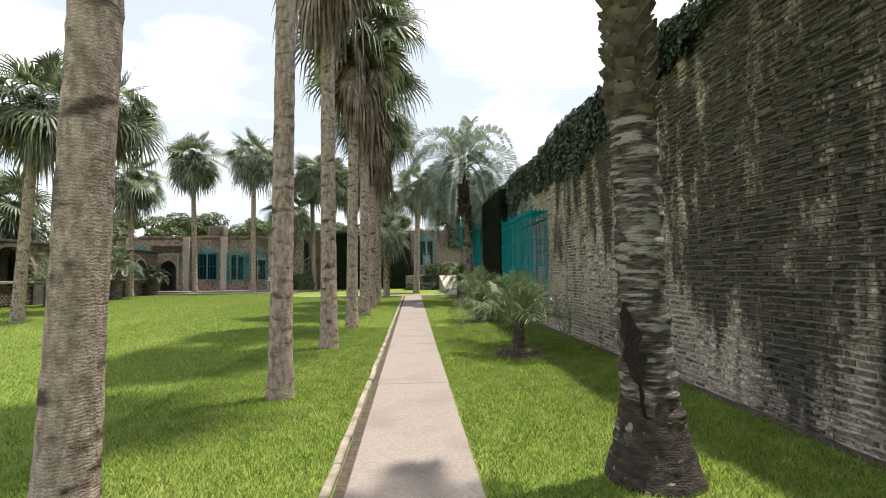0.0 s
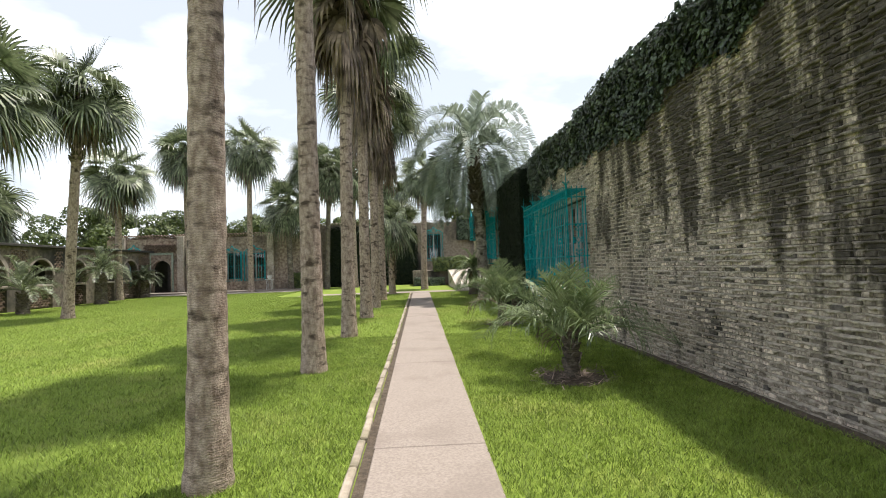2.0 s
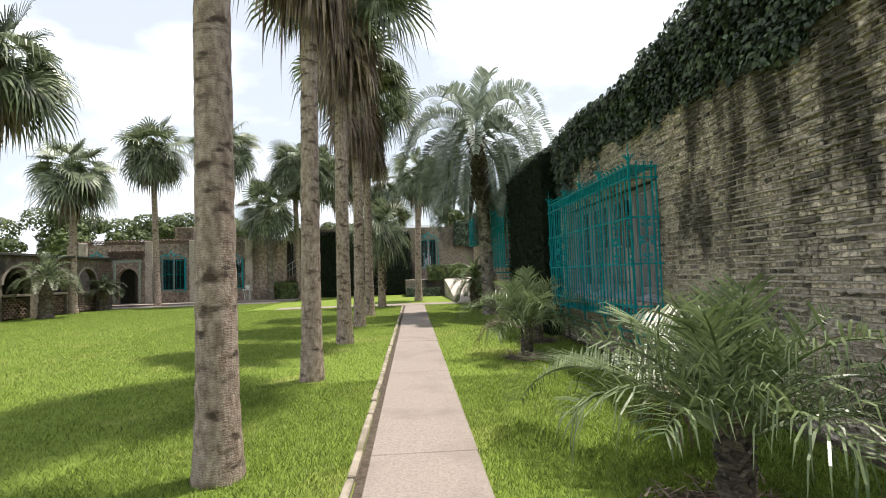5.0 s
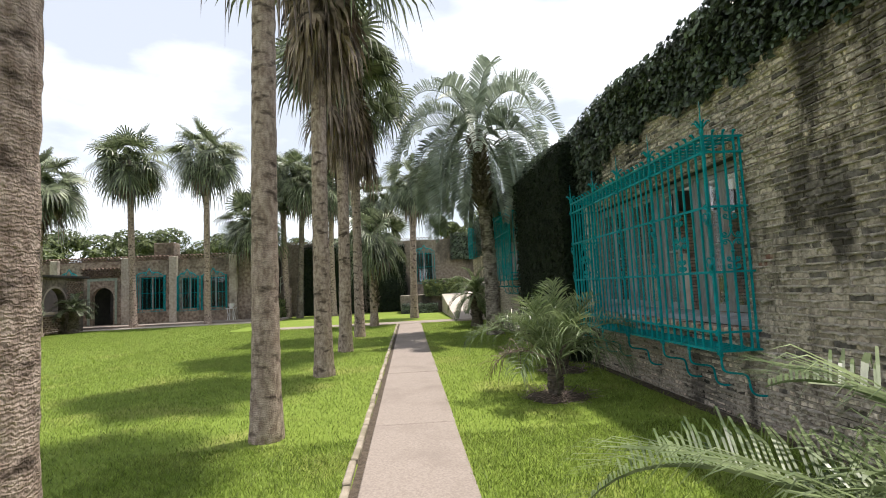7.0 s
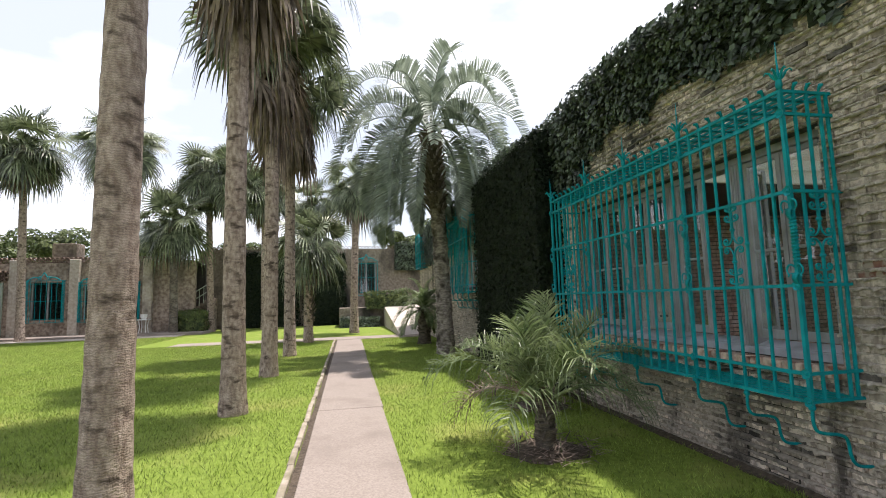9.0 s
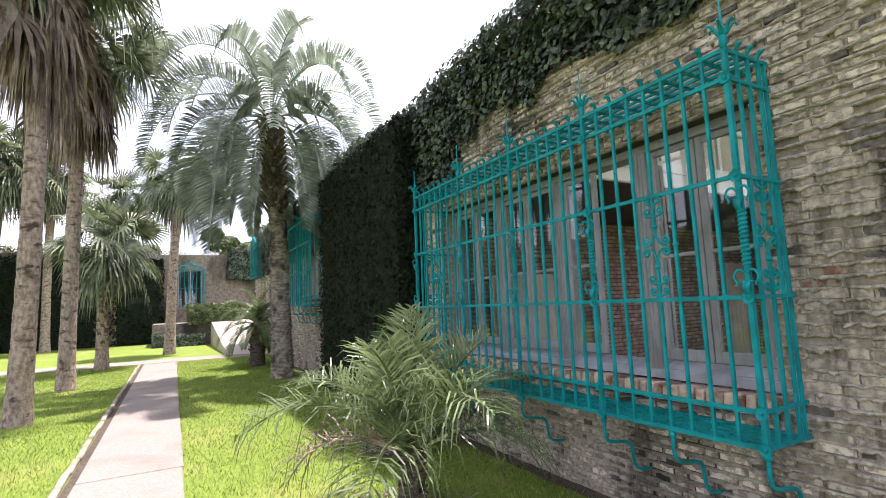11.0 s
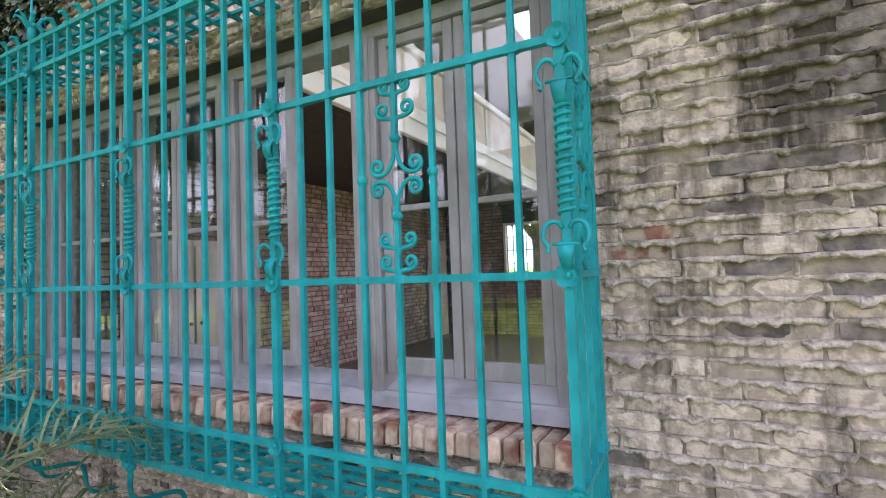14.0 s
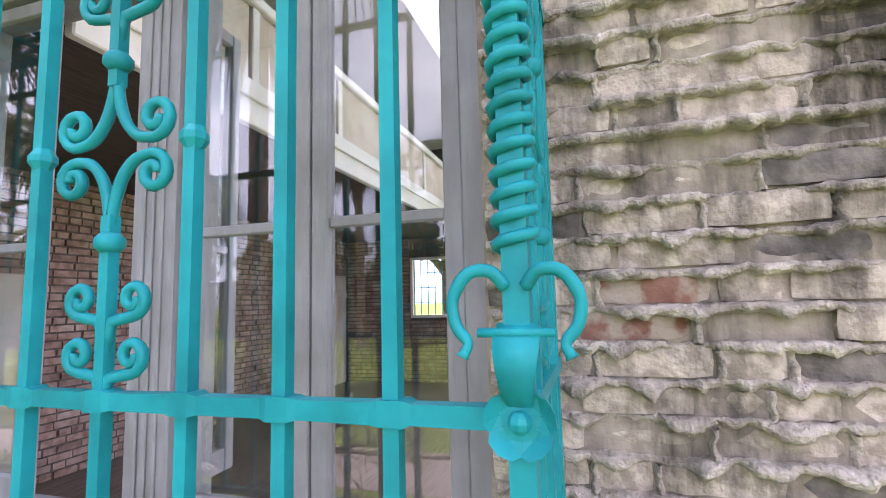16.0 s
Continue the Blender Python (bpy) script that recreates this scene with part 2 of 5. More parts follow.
M["trunk_big"] = mat("blackened_palm_bark", (0.02, 0.016, 0.012), (0.17, 0.142, 0.113), rings=14.0, rough=0.97, scale=9, stretch=(1, 1, 4.5), bump=1.0, bscale=34, bdist=0.03,
                     stain=(0.40, 0.365, 0.325), sscale=4, sstretch=(1, 1, 5), slo=0.51, shi=0.6)
M["trunk_pindo"] = mat("grey_pindo_bark", (0.15, 0.125, 0.10), (0.42, 0.37, 0.32), rings=9.0, rough=0.97, scale=9, stretch=(1, 1, 2), bump=0.9, bscale=22, bdist=0.03,
                       stain=(0.05, 0.04, 0.03), sscale=3, slo=0.5, shi=0.66)
M["boot"] = mat("leaf_base", (0.06, 0.048, 0.036), (0.17, 0.14, 0.11), rough=0.95, scale=9, bump=0.7, island=0.3)
M["frond"] = leaf_mat("palm_leaf", (0.055, 0.075, 0.035), (0.24, 0.27, 0.165), rough=0.38, trans=0.2, island=0.6)
M["frond_dead"] = leaf_mat("dead_palm_leaf", (0.10, 0.07, 0.055), (0.36, 0.275, 0.225), rough=0.75, trans=0.12, island=0.55)
M["frond_blue"] = leaf_mat("pindo_leaf", (0.14, 0.175, 0.13), (0.34, 0.385, 0.31), rough=0.5, trans=0.3)
M["frond_fan"] = leaf_mat("young_palm_leaf", (0.055, 0.09, 0.028), (0.25, 0.305, 0.15), rough=0.38, trans=0.3)
M["ivy"] = leaf_mat("ivy_leaf", (0.03, 0.048, 0.03), (0.11, 0.142, 0.09), rough=0.4, trans=0.12, island=0.7)
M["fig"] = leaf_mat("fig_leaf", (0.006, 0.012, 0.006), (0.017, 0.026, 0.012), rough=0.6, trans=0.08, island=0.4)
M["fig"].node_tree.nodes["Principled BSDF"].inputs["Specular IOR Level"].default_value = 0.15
# core behind leaves: the shade between them is put into this colour
M["foliage_shade"] = mat("ivy_shade", (0.012, 0.018, 0.008), (0.02, 0.03, 0.012), rough=1, scale=12, bump=0.5)
M["bush"] = leaf_mat("tree_leaf", (0.035, 0.06, 0.016), (0.13, 0.16, 0.045), rough=0.6, trans=0.2, island=0.4)
M["white"] = mat("white_paint", (0.72, 0.71, 0.68), (0.80, 0.79, 0.77), rough=0.7, scale=3, bump=0.15)
# near-black: shade of unlit rooms put into the colour; also used for dark timber
M["dark"] = mat("dark_timber_and_room_shade", (0.03, 0.027, 0.025), (0.05, 0.045, 0.04), rough=0.9, scale=4, bump=0.1)
M["boards"] = mat("floor_boards", (0.11, 0.085, 0.065), (0.18, 0.145, 0.115), rough=0.7, scale=5, stretch=(1, 8, 1), bump=0.2)
M["ramp"] = mat("pale_concrete", (0.40, 0.345, 0.30), (0.50, 0.44, 0.385), rough=0.9, scale=3, bump=0.2, stain=(0.40, 0.35, 0.29), sscale=1.5)
M["room_brick"] = mat("room_brick", (0.20, 0.12, 0.092), (0.36, 0.255, 0.205), rough=0.95, scale=12, bump=0.5, vary=0.0, island=0.25,
                      stain=(0.40, 0.34, 0.29), sscale=4, slo=0.5, shi=0.7)
glass = bpy.data.materials.new("window_glass")
glass.use_nodes = True
gn, gl = glass.node_tree.nodes, glass.node_tree.links
gn.remove(gn["Principled BSDF"])
g_t, g_g, g_m, g_f = gn.new("ShaderNodeBsdfTransparent"), gn.new("ShaderNodeBsdfGlossy"), gn.new("ShaderNodeMixShader"), gn.new("ShaderNodeLayerWeight")
g_t.inputs["Color"].default_value = (0.84, 0.87, 0.86, 1)
g_g.inputs["Roughness"].default_value = 0.01
g_f.inputs["Blend"].default_value = 0.5
g_p, g_a = gn.new("ShaderNodeMath"), gn.new("ShaderNodeMath")
g_p.operation, g_a.operation = "POWER", "MULTIPLY_ADD"
g_p.inputs[1].default_value, g_a.inputs[1].default_value, g_a.inputs[2].default_value = 4.0, 0.75, 0.075
gl.new(g_f.outputs["Facing"], g_p.inputs[0])
gl.new(g_p.outputs["Value"], g_a.inputs[0])
gl.new(g_a.outputs["Value"], g_m.inputs[0])
gl.new(g_t.outputs["BSDF"], g_m.inputs[1])
gl.new(g_g.outputs["BSDF"], g_m.inputs[2])
gl.new(g_m.outputs["Shader"], gn["Material Output"].inputs["Surface"])
M["glass"] = glass


# ---- mesh helpers ----
class Build:
    """Gathers vertices and faces of one mesh."""

    def __init__(self):
        self.v, self.f = [], []

    def add(self, vs, fs):
        n = len(self.v)
        self.v.extend(vs)
        self.f.extend(tuple(i + n for i in q) for q in fs)

    def box(self, x0, x1, y0, y1, z0, z1):
        self.add([(x0, y0, z0), (x1, y0, z0), (x1, y1, z0), (x0, y1, z0), (x0, y0, z1), (x1, y0, z1), (x1, y1, z1), (x0, y1, z1)],
                 [(3, 2, 1, 0), (4, 5, 6, 7), (0, 1, 5, 4), (1, 2, 6, 5), (2, 3, 7, 6), (3, 0, 4, 7)])
        return self

    def tube(self, pts, r, sides=6, caps=True, square=False):
        """A tube along pts; r is one radius or one a point."""
        pts = [Vector(p) for p in pts]
        n = len(pts)
        rs = r if isinstance(r, (list, tuple)) else [r] * n
        base = len(self.v)
        up = None
        for i, p in enumerate(pts):
            d = (pts[min(i + 1, n - 1)] - pts[max(i - 1, 0)])
            d = d.normalized() if d.length > 1e-9 else Vector((0, 0, 1))
            if up is None:
                up = Vector((0, 0, 1)) if abs(d.z) < 0.9 else Vector((1, 0, 0))
            s = d.cross(up)
            s = s.normalized() if s.length > 1e-6 else Vector((1, 0, 0))
            up = s.cross(d).normalized()
            for k in range(sides):
                a = 2 * math.pi * (k + (0.5 if sides == 4 else 0)) / sides
                q = p + (s * math.cos(a) + up * math.sin(a)) * rs[i]
                self.v.append((q.x, q.y, q.z))
        for i in range(n - 1):
            for k in range(sides):
                a, b = base + i * sides + k, base + i * sides + (k + 1) % sides
                self.f.append((a, b, b + sides, a + sides))
        if caps:
            self.f.append(tuple(base + k for k in reversed(range(sides))))
            self.f.append(tuple(base + (n - 1) * sides + k for k in range(sides)))
        return self

    def ball(self, c, r, n=6, squash=(1, 1, 1)):
        base = len(self.v)
        for i in range(n + 1):
            t = math.pi * i / n
            for k in range(n + 2):
                a = 2 * math.pi * k / (n + 2)
                self.v.append((c[0] + r * squash[0] * math.sin(t) * math.cos(a), c[1] + r * squash[1] * math.sin(t) * math.sin(a), c[2] + r * squash[2] * math.cos(t)))
        for i in range(n):
            for k in range(n + 2):
                a, b = base + i * (n + 2) + k, base + i * (n + 2) + (k + 1) % (n + 2)
                self.f.append((a, a + n + 2, b + n + 2, b))
        return self

    def mesh(self, name, material, smooth=False):
        me = bpy.data.meshes.new(name)
        me.from_pydata(self.v, [], self.f)
        for m in (material if isinstance(material, (list, tuple)) else [material]):
            me.materials.append(m)
        if smooth:
            me.polygons.foreach_set("use_smooth", [True] * len(me.polygons))
        me.update()
        return me


def part(name, bm, material, parent=None, label="", smooth=False):
    """Links a Build as one mesh object under a thing or a part."""
    ob = new(name, bm.mesh(name, material, smooth))
    if parent:
        ob.parent = parent
        ob.matrix_parent_inverse = Matrix.Identity(4)
    if label:
        ob["label"] = label
    return ob


GZ = -0.07          # the lawn's level


def empty(name, at=(0, 0, 0), turn=0.0):
    ob = new(name)
    ob.empty_display_size = 0.2
    ob.matrix_basis = pose(*at, 0, 0, turn)
    return ob


def smooth(pts, n=3):
    """Points along a rounded curve through pts, n to each stretch."""
    p = [Vector(q) for q in pts]
    p = [p[0] * 2 - p[1], *p, p[-1] * 2 - p[-2]]
    got = []
    for i in range(1, len(p) - 2):
        for k in range(n):
            t = k / n
            a, b, c, d = p[i - 1], p[i], p[i + 1], p[i + 2]
            got.append(0.5 * ((2 * b) + (c - a) * t + (2 * a - 5 * b + 4 * c - d) * t * t + (3 * b - a - 3 * c + d) * t ** 3))
    return got + [p[-2]]


def bevel_box(x0, x1, y0, y1, z0, z1, b=0.01):
    """A box with its edges cut off."""
    bd = Build()
    xs, ys, zs = (x0, x1), (y0, y1), (z0, z1)
    bm = bmesh.new()
    bmesh.ops.create_cube(bm, size=1)
    for v in bm.verts:
        v.co = Vector((xs[v.co.x > 0], ys[v.co.y > 0], zs[v.co.z > 0]))
    bmesh.ops.bevel(bm, geom=bm.edges[:], offset=b, segments=1, affect="EDGES")
    bm.verts.index_update()
    bd.add([tuple(v.co) for v in bm.verts], [tuple(v.index for v in f.verts) for f in bm.faces])
    bm.free()
    return bd


R = random.Random(7)


# ---- ground and paths ----
def slab(name, x0, x1, y0, y1, z0, z1, material, label, category="", kind="structure"):
    return tagged(part(name, bevel_box(x0, x1, y0, y1, z0 + GZ, z1 + GZ, 0.008), material), label, category, "", kind)


g = Build()
n = 40
for i in range(n + 1):
    for j in range(n + 1):
        u, v = (i / n * 2 - 1), (j / n * 2 - 1)
        x, y = 900 * u * abs(u) ** 2, 20 + 900 * v * abs(v) ** 2
        g.v.append((x, y, GZ))
for i in range(n):
    for j in range(n):
        a = i * (n + 1) + j
        g.f.append((a, a + n + 1, a + n + 2, a + 1))
tagged(part("ground", g, M["lawn"]), "mown green courtyard lawn with paler worn patches", "lawn", "", "structure")

PATH_L, PATH_R = -0.49, 0.50
pave = tagged(empty("path", (0, 0, GZ)), "narrow straight pinkish concrete garden path with joints", "path", "", "structure")
joints = [-4.0, -0.6, 3.15, 6.92, 10.7, 14.5, 18.3, 22.0, 25.8, 29.3, 32.7]
for j0, j1 in zip(joints, joints[1:]):
    wob = R.uniform(-0.008, 0.008)
    part("slab", bevel_box(PATH_L + wob, PATH_R + wob + 0.002 * (j0 - 6), j0 + 0.006, j1 - 0.006, -0.08, 0.02 + R.uniform(-0.003, 0.003), 0.008), M["concrete"], pave)
edge = tagged(empty("path_edging", (0, 0, GZ)), "weathered low brick edging along the path", "edging", "", "structure")
eb = bevel_box(-0.035, 0.035, -0.3, 0.3, -0.06, 0.055, 0.012).mesh("edging_brick", M["kerb"])
yy = -3.9
while yy < 32.3:
    ob = new("edging_brick", eb)
    ob.parent = edge
    ob.matrix_basis = pose(-0.615 + R.uniform(-0.008, 0.008), yy + 0.3, R.uniform(-0.01, 0.008), R.uniform(-1, 1), R.uniform(-3, 3), R.uniform(-0.8, 0.8))
    yy += 0.612
gut = Build().box(-0.575, -0.49, -4, 32.6, GZ - 0.05, GZ + 0.004)
tagged(part("gutter", gut, M["soil"]), "narrow earth-filled gutter between edging and path", "gutter", "", "structure")
slab("cross_path", -7.5, 4.2, 32.8, 34.4, -0.08, 0.022, M["concrete"], "pale concrete cross path at the end of the lawn", "path")
slab("terrace", -25.5, -8.6, 42.2, 44.6, -0.1, 0.14, M["concrete"], "low paved terrace along the courtyard house", "terrace")
slab("terrace_walk", -24.0, -9.6, 40.6, 42.195, -0.1, 0.03, M["ramp"], "pale concrete walk before the terrace", "path")
slab("strip", 3.62, 3.79, -4, 30, -0.1, 0.012, M["soil"], "bare soil strip at the wall's foot", "soil")

# ---- camera-side masonry wall ----
WX, TOP = 3.78, 4.86
BL, BH, JOINT = 0.203, 0.0575, 0.0120
PITCH_Y, PITCH_Z = BL + JOINT, BH + JOINT
WIN = (13.46, 17.72, 0.98, 2.98)         # y0, y1, z0, z1 of the window opening
WIN2 = (23.75, 26.2, 1.95, 3.75)


def in_window(y, z, grow=0.0):
    return any(w[0] - grow < y < w[1] + grow and w[2] - grow < z < w[3] + grow for w in (WIN, WIN2))


def wall_top(y):
    """The crumbled top of the wall."""
    return TOP + 0.16 * math.sin(y * 0.9 + 1) * math.sin(y * 0.37) + 0.12 * noise.noise(Vector((y * 1.7, 3, 0)))


core = Build()
ys = [-6.0, WIN[0], WIN[1], WIN2[0], WIN2[1], 36.0]
for k, (a, b) in enumerate(zip(ys, ys[1:])):
    w = {1: WIN, 3: WIN2}.get(k)
    if w:
        core.box(WX + 0.006, WX + 0.36, a, b, -0.3, w[2])
        core.box(WX + 0.006, WX + 0.36, a, b, w[3], TOP)
    else:
        core.box(WX + 0.006, WX + 0.36, a, b, -0.3, TOP)
wall_e = tagged(part("wall_east", core, M["bed"]), "tall weathered brick wall with weeping mortar and dark stains", "wall", "", "structure")


def brick_mesh(name, material, seed):
    """One worn brick, BL long, with a pitted, rounded face towards -x."""
    b, nu, nv = Build(), 5, 2
    for i in range(nu + 1):
        for j in range(nv + 1):
            u, v = i / nu - 0.5, j / nv - 0.5
            edge = max(abs(u) * 2, abs(v) * 2)
            q = noise.noise(Vector((u * 5 + seed * 3.7, v * 2.5, seed)))
            corner = abs(u) > 0.49 and abs(v) > 0.49
            b.v.append((-0.035 + 0.003 * (edge > 0.99) + 0.003 * corner + 0.003 * q, u * BL * (0.97 if corner else 1) + 0.005 * q, v * BH * (0.9 if corner else 1) + 0.003 * q * (abs(v) > 0.4)))
    for i in range(nu):
        for j in range(nv):
            a = i * (nv + 1) + j
            b.f.append((a, a + 1, a + nv + 2, a + nv + 1))
    rim = [i * (nv + 1) for i in range(nu + 1)] + [nu * (nv + 1) + j for j in range(1, nv + 1)] + [i * (nv + 1) + nv for i in range(nu - 1, -1, -1)] + [j for j in range(nv - 1, 0, -1)]
    m = len(b.v)
    b.v.extend((0.035, b.v[k][1], b.v[k][2]) for k in rim)
    for k in range(len(rim)):
        k2 = (k + 1) % len(rim)
        b.f.append((rim[k], rim[k2], m + k2, m + k))
    return b.mesh(name, material)


brick_kinds = [brick_mesh("brick", M["brick"], s) for s in range(14)]
red_kinds = [brick_mesh("brick", M["brick_red"], 20 + s) for s in range(4)]
dark_kinds = [brick_mesh("brick", M["brick_dark"], 30 + s) for s in range(2)]
NEAR = (11.75, 13.46, 0.92, 2.75)          # the stretch whose bricks are single parts
near_bricks = []
joined, soot, perp = Build(), Build(), []
row = 0
z = -0.05 - 2 * PITCH_Z
while z < TOP + 0.2:
    y = -6.0 + (row % 2) * PITCH_Y * 0.5 + R.uniform(-0.03, 0.03)
    while y < 36.0:
        ln_ = PITCH_Y if R.random() < 0.7 else PITCH_Y * 0.53
        zc = z + PITCH_Z / 2
        for w in (WIN, WIN2):
            if w[2] - 0.02 < zc < w[3] + 0.02:
                if w[0] - 0.01 <= y < w[1]:
                    y = w[1]
                elif y < w[0] < y + ln_ + 0.05:
                    ln_ = w[0] - y
        yc = y + ln_ / 2
        y += ln_
        if zc > wall_top(yc):
            continue
        if R.random() < 0.55:
            perp.append((y - JOINT / 2, z))
        if NEAR[0] < yc < NEAR[1] and NEAR[2] < zc < NEAR[3]:
            near_bricks.append((yc, zc, (ln_ - JOINT) / BL))
            continue
        hl, hh = (ln_ - JOINT) / 2 - R.uniform(0, 0.006), BH / 2 - R.uniform(0, 0.005)
        x0 = WX + R.uniform(-0.024, 0.008)
        c = 0.007
        t1, t2 = R.uniform(-0.006, 0.006), R.uniform(-0.006, 0.006)
        (soot if R.random() < 0.07 else joined).add(
            [(x0 + t1, yc - hl + c, zc - hh + c), (x0 + t2, yc + hl - c, zc - hh + c), (x0 + t2, yc + hl - c, zc + hh - c), (x0 + t1, yc - hl + c, zc + hh - c),
             (WX + 0.02, yc - hl, zc - hh), (WX + 0.02, yc + hl, zc - hh), (WX + 0.02, yc + hl, zc + hh), (WX + 0.02, yc - hl, zc + hh)],
            [(3, 2, 1, 0), (0, 1, 5, 4), (1, 2, 6, 5), (2, 3, 7, 6), (3, 0, 4, 7)])
    z += PITCH_Z
    row += 1
part("brickwork", joined, M["brick_far"], wall_e)["kind"] = "stuff"
part("sooty_brickwork", soot, M["brick_dark"], wall_e)["kind"] = "stuff"

# mortar squeezed out of every bed joint, as a wavy rope
rope = Build()
z = -0.05 - 2 * PITCH_Z
row = 0
while z < TOP:
    y = -6.0
    prev = False
    while y < 30.0:
        fine = 11.0 < y < 13.6
        step = (0.008 if y > 11.9 else 0.013) if fine else 0.043
        zj = z - JOINT / 2
        s = noise.noise(Vector((y * 3.1, row * 7.3, 0.0)))
        s2 = noise.noise(Vector((y * 17.0, row * 3.3, 4.0)))
        s3 = noise.noise(Vector((y * 45.0, row * 5.1, 9.0)))
        s4 = 0.45 * noise.noise(Vector((y * 80.0, row * 2.1, 5.0)))
        out = max(0.002, 0.029 + 0.026 * s + 0.019 * s2 + 0.012 * s3 + 0.006 * s4)
        out *= 1.0 if fine else 1.12
        hgt = (0.0095 + 0.004 * s2 + 0.004 * max(0, s) + 0.003 * s3) * (0.95 if fine else 1.2)
        gap = noise.noise(Vector((y * 6.0, row * 4.7, 2.0)))
        lim = 0.12 if fine else 0.06
        if gap > lim:
            out, hgt = out * max(0.12, 1 - (gap - lim) * 6), hgt * 0.7
        sag = -0.005 * s - 0.008 * s2 - 0.009 * s3 - 0.006 * s4 - 0.4 * out * max(0, s2)
        ok = not in_window(y, zj, 0.01) and zj < wall_top(y) - 0.05 and not (18.6 < y < 22.6)
        if ok:
            jit = 0.0005 if fine else 0.005
            out += R.uniform(-jit, jit)
            sag += R.uniform(-jit, jit) * 0.8
            hgt *= R.uniform(0.93, 1.07) if fine else R.uniform(0.75, 1.25)
            x = WX - max(out, 0.001)
            b = len(rope.v)
            rope.v.extend([(WX + 0.012, y, zj + hgt + 0.003), (x + 0.006, y, zj + hgt + sag), (x, y, zj + sag), (x + 0.005, y, zj - hgt + sag), (WX + 0.012, y, zj - hgt - 0.003)])
            if prev:
                for k in range(4):
                    rope.f.append((b - 5 + k, b - 4 + k, b + k + 1, b + k))
        prev = ok
        y += step
    z += PITCH_Z
    row += 1
for yj, zj in perp:
    if in_window(yj, zj, 0.03) or not -1 < yj < 19 or 18.3 < yj:
        continue
    b = len(rope.v)
    k0 = R.uniform(0.2, 1.0)
    for i in range(5):
        zz = zj + BH * (0.02 + 0.24 * i)
        o, w, dy = R.uniform(0.006, 0.022) * k0, R.uniform(0.006, 0.011), R.uniform(-0.004, 0.004)
        rope.v.extend([(WX + 0.01, yj + dy - w, zz), (WX - o, yj + dy - w * 0.4, zz), (WX - o, yj + dy + w * 0.4, zz), (WX + 0.01, yj + dy + w, zz)])
        if i:
            for k in range(3):
                rope.f.append((b + 4 * i - 4 + k, b + 4 * i - 3 + k, b + 4 * i + k + 1, b + 4 * i + k))
part("squeezed_mortar", rope, M["mortar"], wall_e, "pale mortar oozing from the joints", True)["kind"] = "stuff"


# ---- palms ----
def trunk(bd, base, top, r0, r1, flare=1.25, seed=0, ridge=0.025, ring=0.055, sides=18, flare_h=0.5):
    """A ringed, rough palm trunk from base to top."""
    rr = random.Random(seed)
    base, top = Vector(base), Vector(top)
    length = (top - base).length
    n = int(length / ring)
    off = len(bd.v)
    bend = Vector((rr.uniform(-0.06, 0.06), rr.uniform(-0.06, 0.06), 0))
    for i in range(n + 1):
        u = i / n
        c = base.lerp(top, u) + bend * math.sin(u * math.pi)
        r = r0 + (r1 - r0) * u
        h = u * length
        r *= 1 + (flare - 1) * math.exp(-h / flare_h)
        for k in range(sides):
            a = 2 * math.pi * k / sides
            q = noise.noise(Vector((math.cos(a) * 2.2 + seed, math.sin(a) * 2.2, h * 4.5)))
            q2 = noise.noise(Vector((math.cos(a) * 5 + seed, math.sin(a) * 5, h * 15)))
            rad = r * (1 + ridge * (1.6 * q + 1.2 * q2) + ridge * 1.3 * noise.noise(Vector((i * 0.61, seed * 1.7, math.cos(a) * 0.6))))
            bd.v.append((c.x + rad * math.cos(a), c.y + rad * math.sin(a), c.z - (0.06 if i == 0 else 0)))
    for i in range(n):
        for k in range(sides):
            a, b = off + i * sides + k, off + i * sides + (k + 1) % sides
            bd.f.append((a, b, b + sides, a + sides))
    bd.f.append(tuple(off + n * sides + k for k in range(sides)))


def basis(d, up=Vector((0, 0, 1))):
    s = d.cross(up)
    s = s.normalized() if s.length > 1e-4 else Vector((1, 0, 0))
    return s, s.cross(d).normalized()


def fan_leaf(bd, at, az, el, stalk, blade, rr, segs=22, droop=0.35, width=0.035, spread=125):
    """A costapalmate leaf: arched stalk, then blades fanning out, folded at the middle and hanging at the tips."""
    d = Vector((math.cos(az) * math.cos(el), math.sin(az) * math.cos(el), math.sin(el)))
    p = Vector(at)
    pts = [p.copy()]
    for i in range(4):
        d = (d + Vector((0, 0, -droop * 0.22))).normalized()
        p = p + d * stalk / 4
        pts.append(p.copy())
    bd.tube(pts, [0.022, 0.018, 0.014, 0.012, 0.008], 3, False)
    s, u = basis(d)
    roll = rr.uniform(-1.0, 1.0)
    s, u = s * math.cos(roll) + u * math.sin(roll), u * math.cos(roll) - s * math.sin(roll)
    for k in range(segs):
        t = (k + 0.5) / segs * 2 - 1
        a = radians(spread) * t
        ax = d * math.cos(a) + s * math.sin(a) + u * (0.10 + 0.35 * abs(t)) * 0.7
        ax.normalize()
        ln = blade * (1 - 0.38 * abs(t) ** 1.5) * rr.uniform(0.88, 1.06)
        w = ax.cross(u).normalized() * width * 0.5
        q0 = p + ax * 0.02 + d * 0.12 * (1 - abs(t)) * blade
        q1 = q0 + ax * ln * 0.5 + Vector((0, 0, -droop * 0.08 * ln))
        q2 = q0 + ax * ln * 0.82 + Vector((0, 0, -droop * 0.34 * ln))
        q3 = q0 + ax * ln * 0.97 + Vector((0, 0, -droop * rr.uniform(0.6, 1.1) * ln))
        n = len(bd.v)
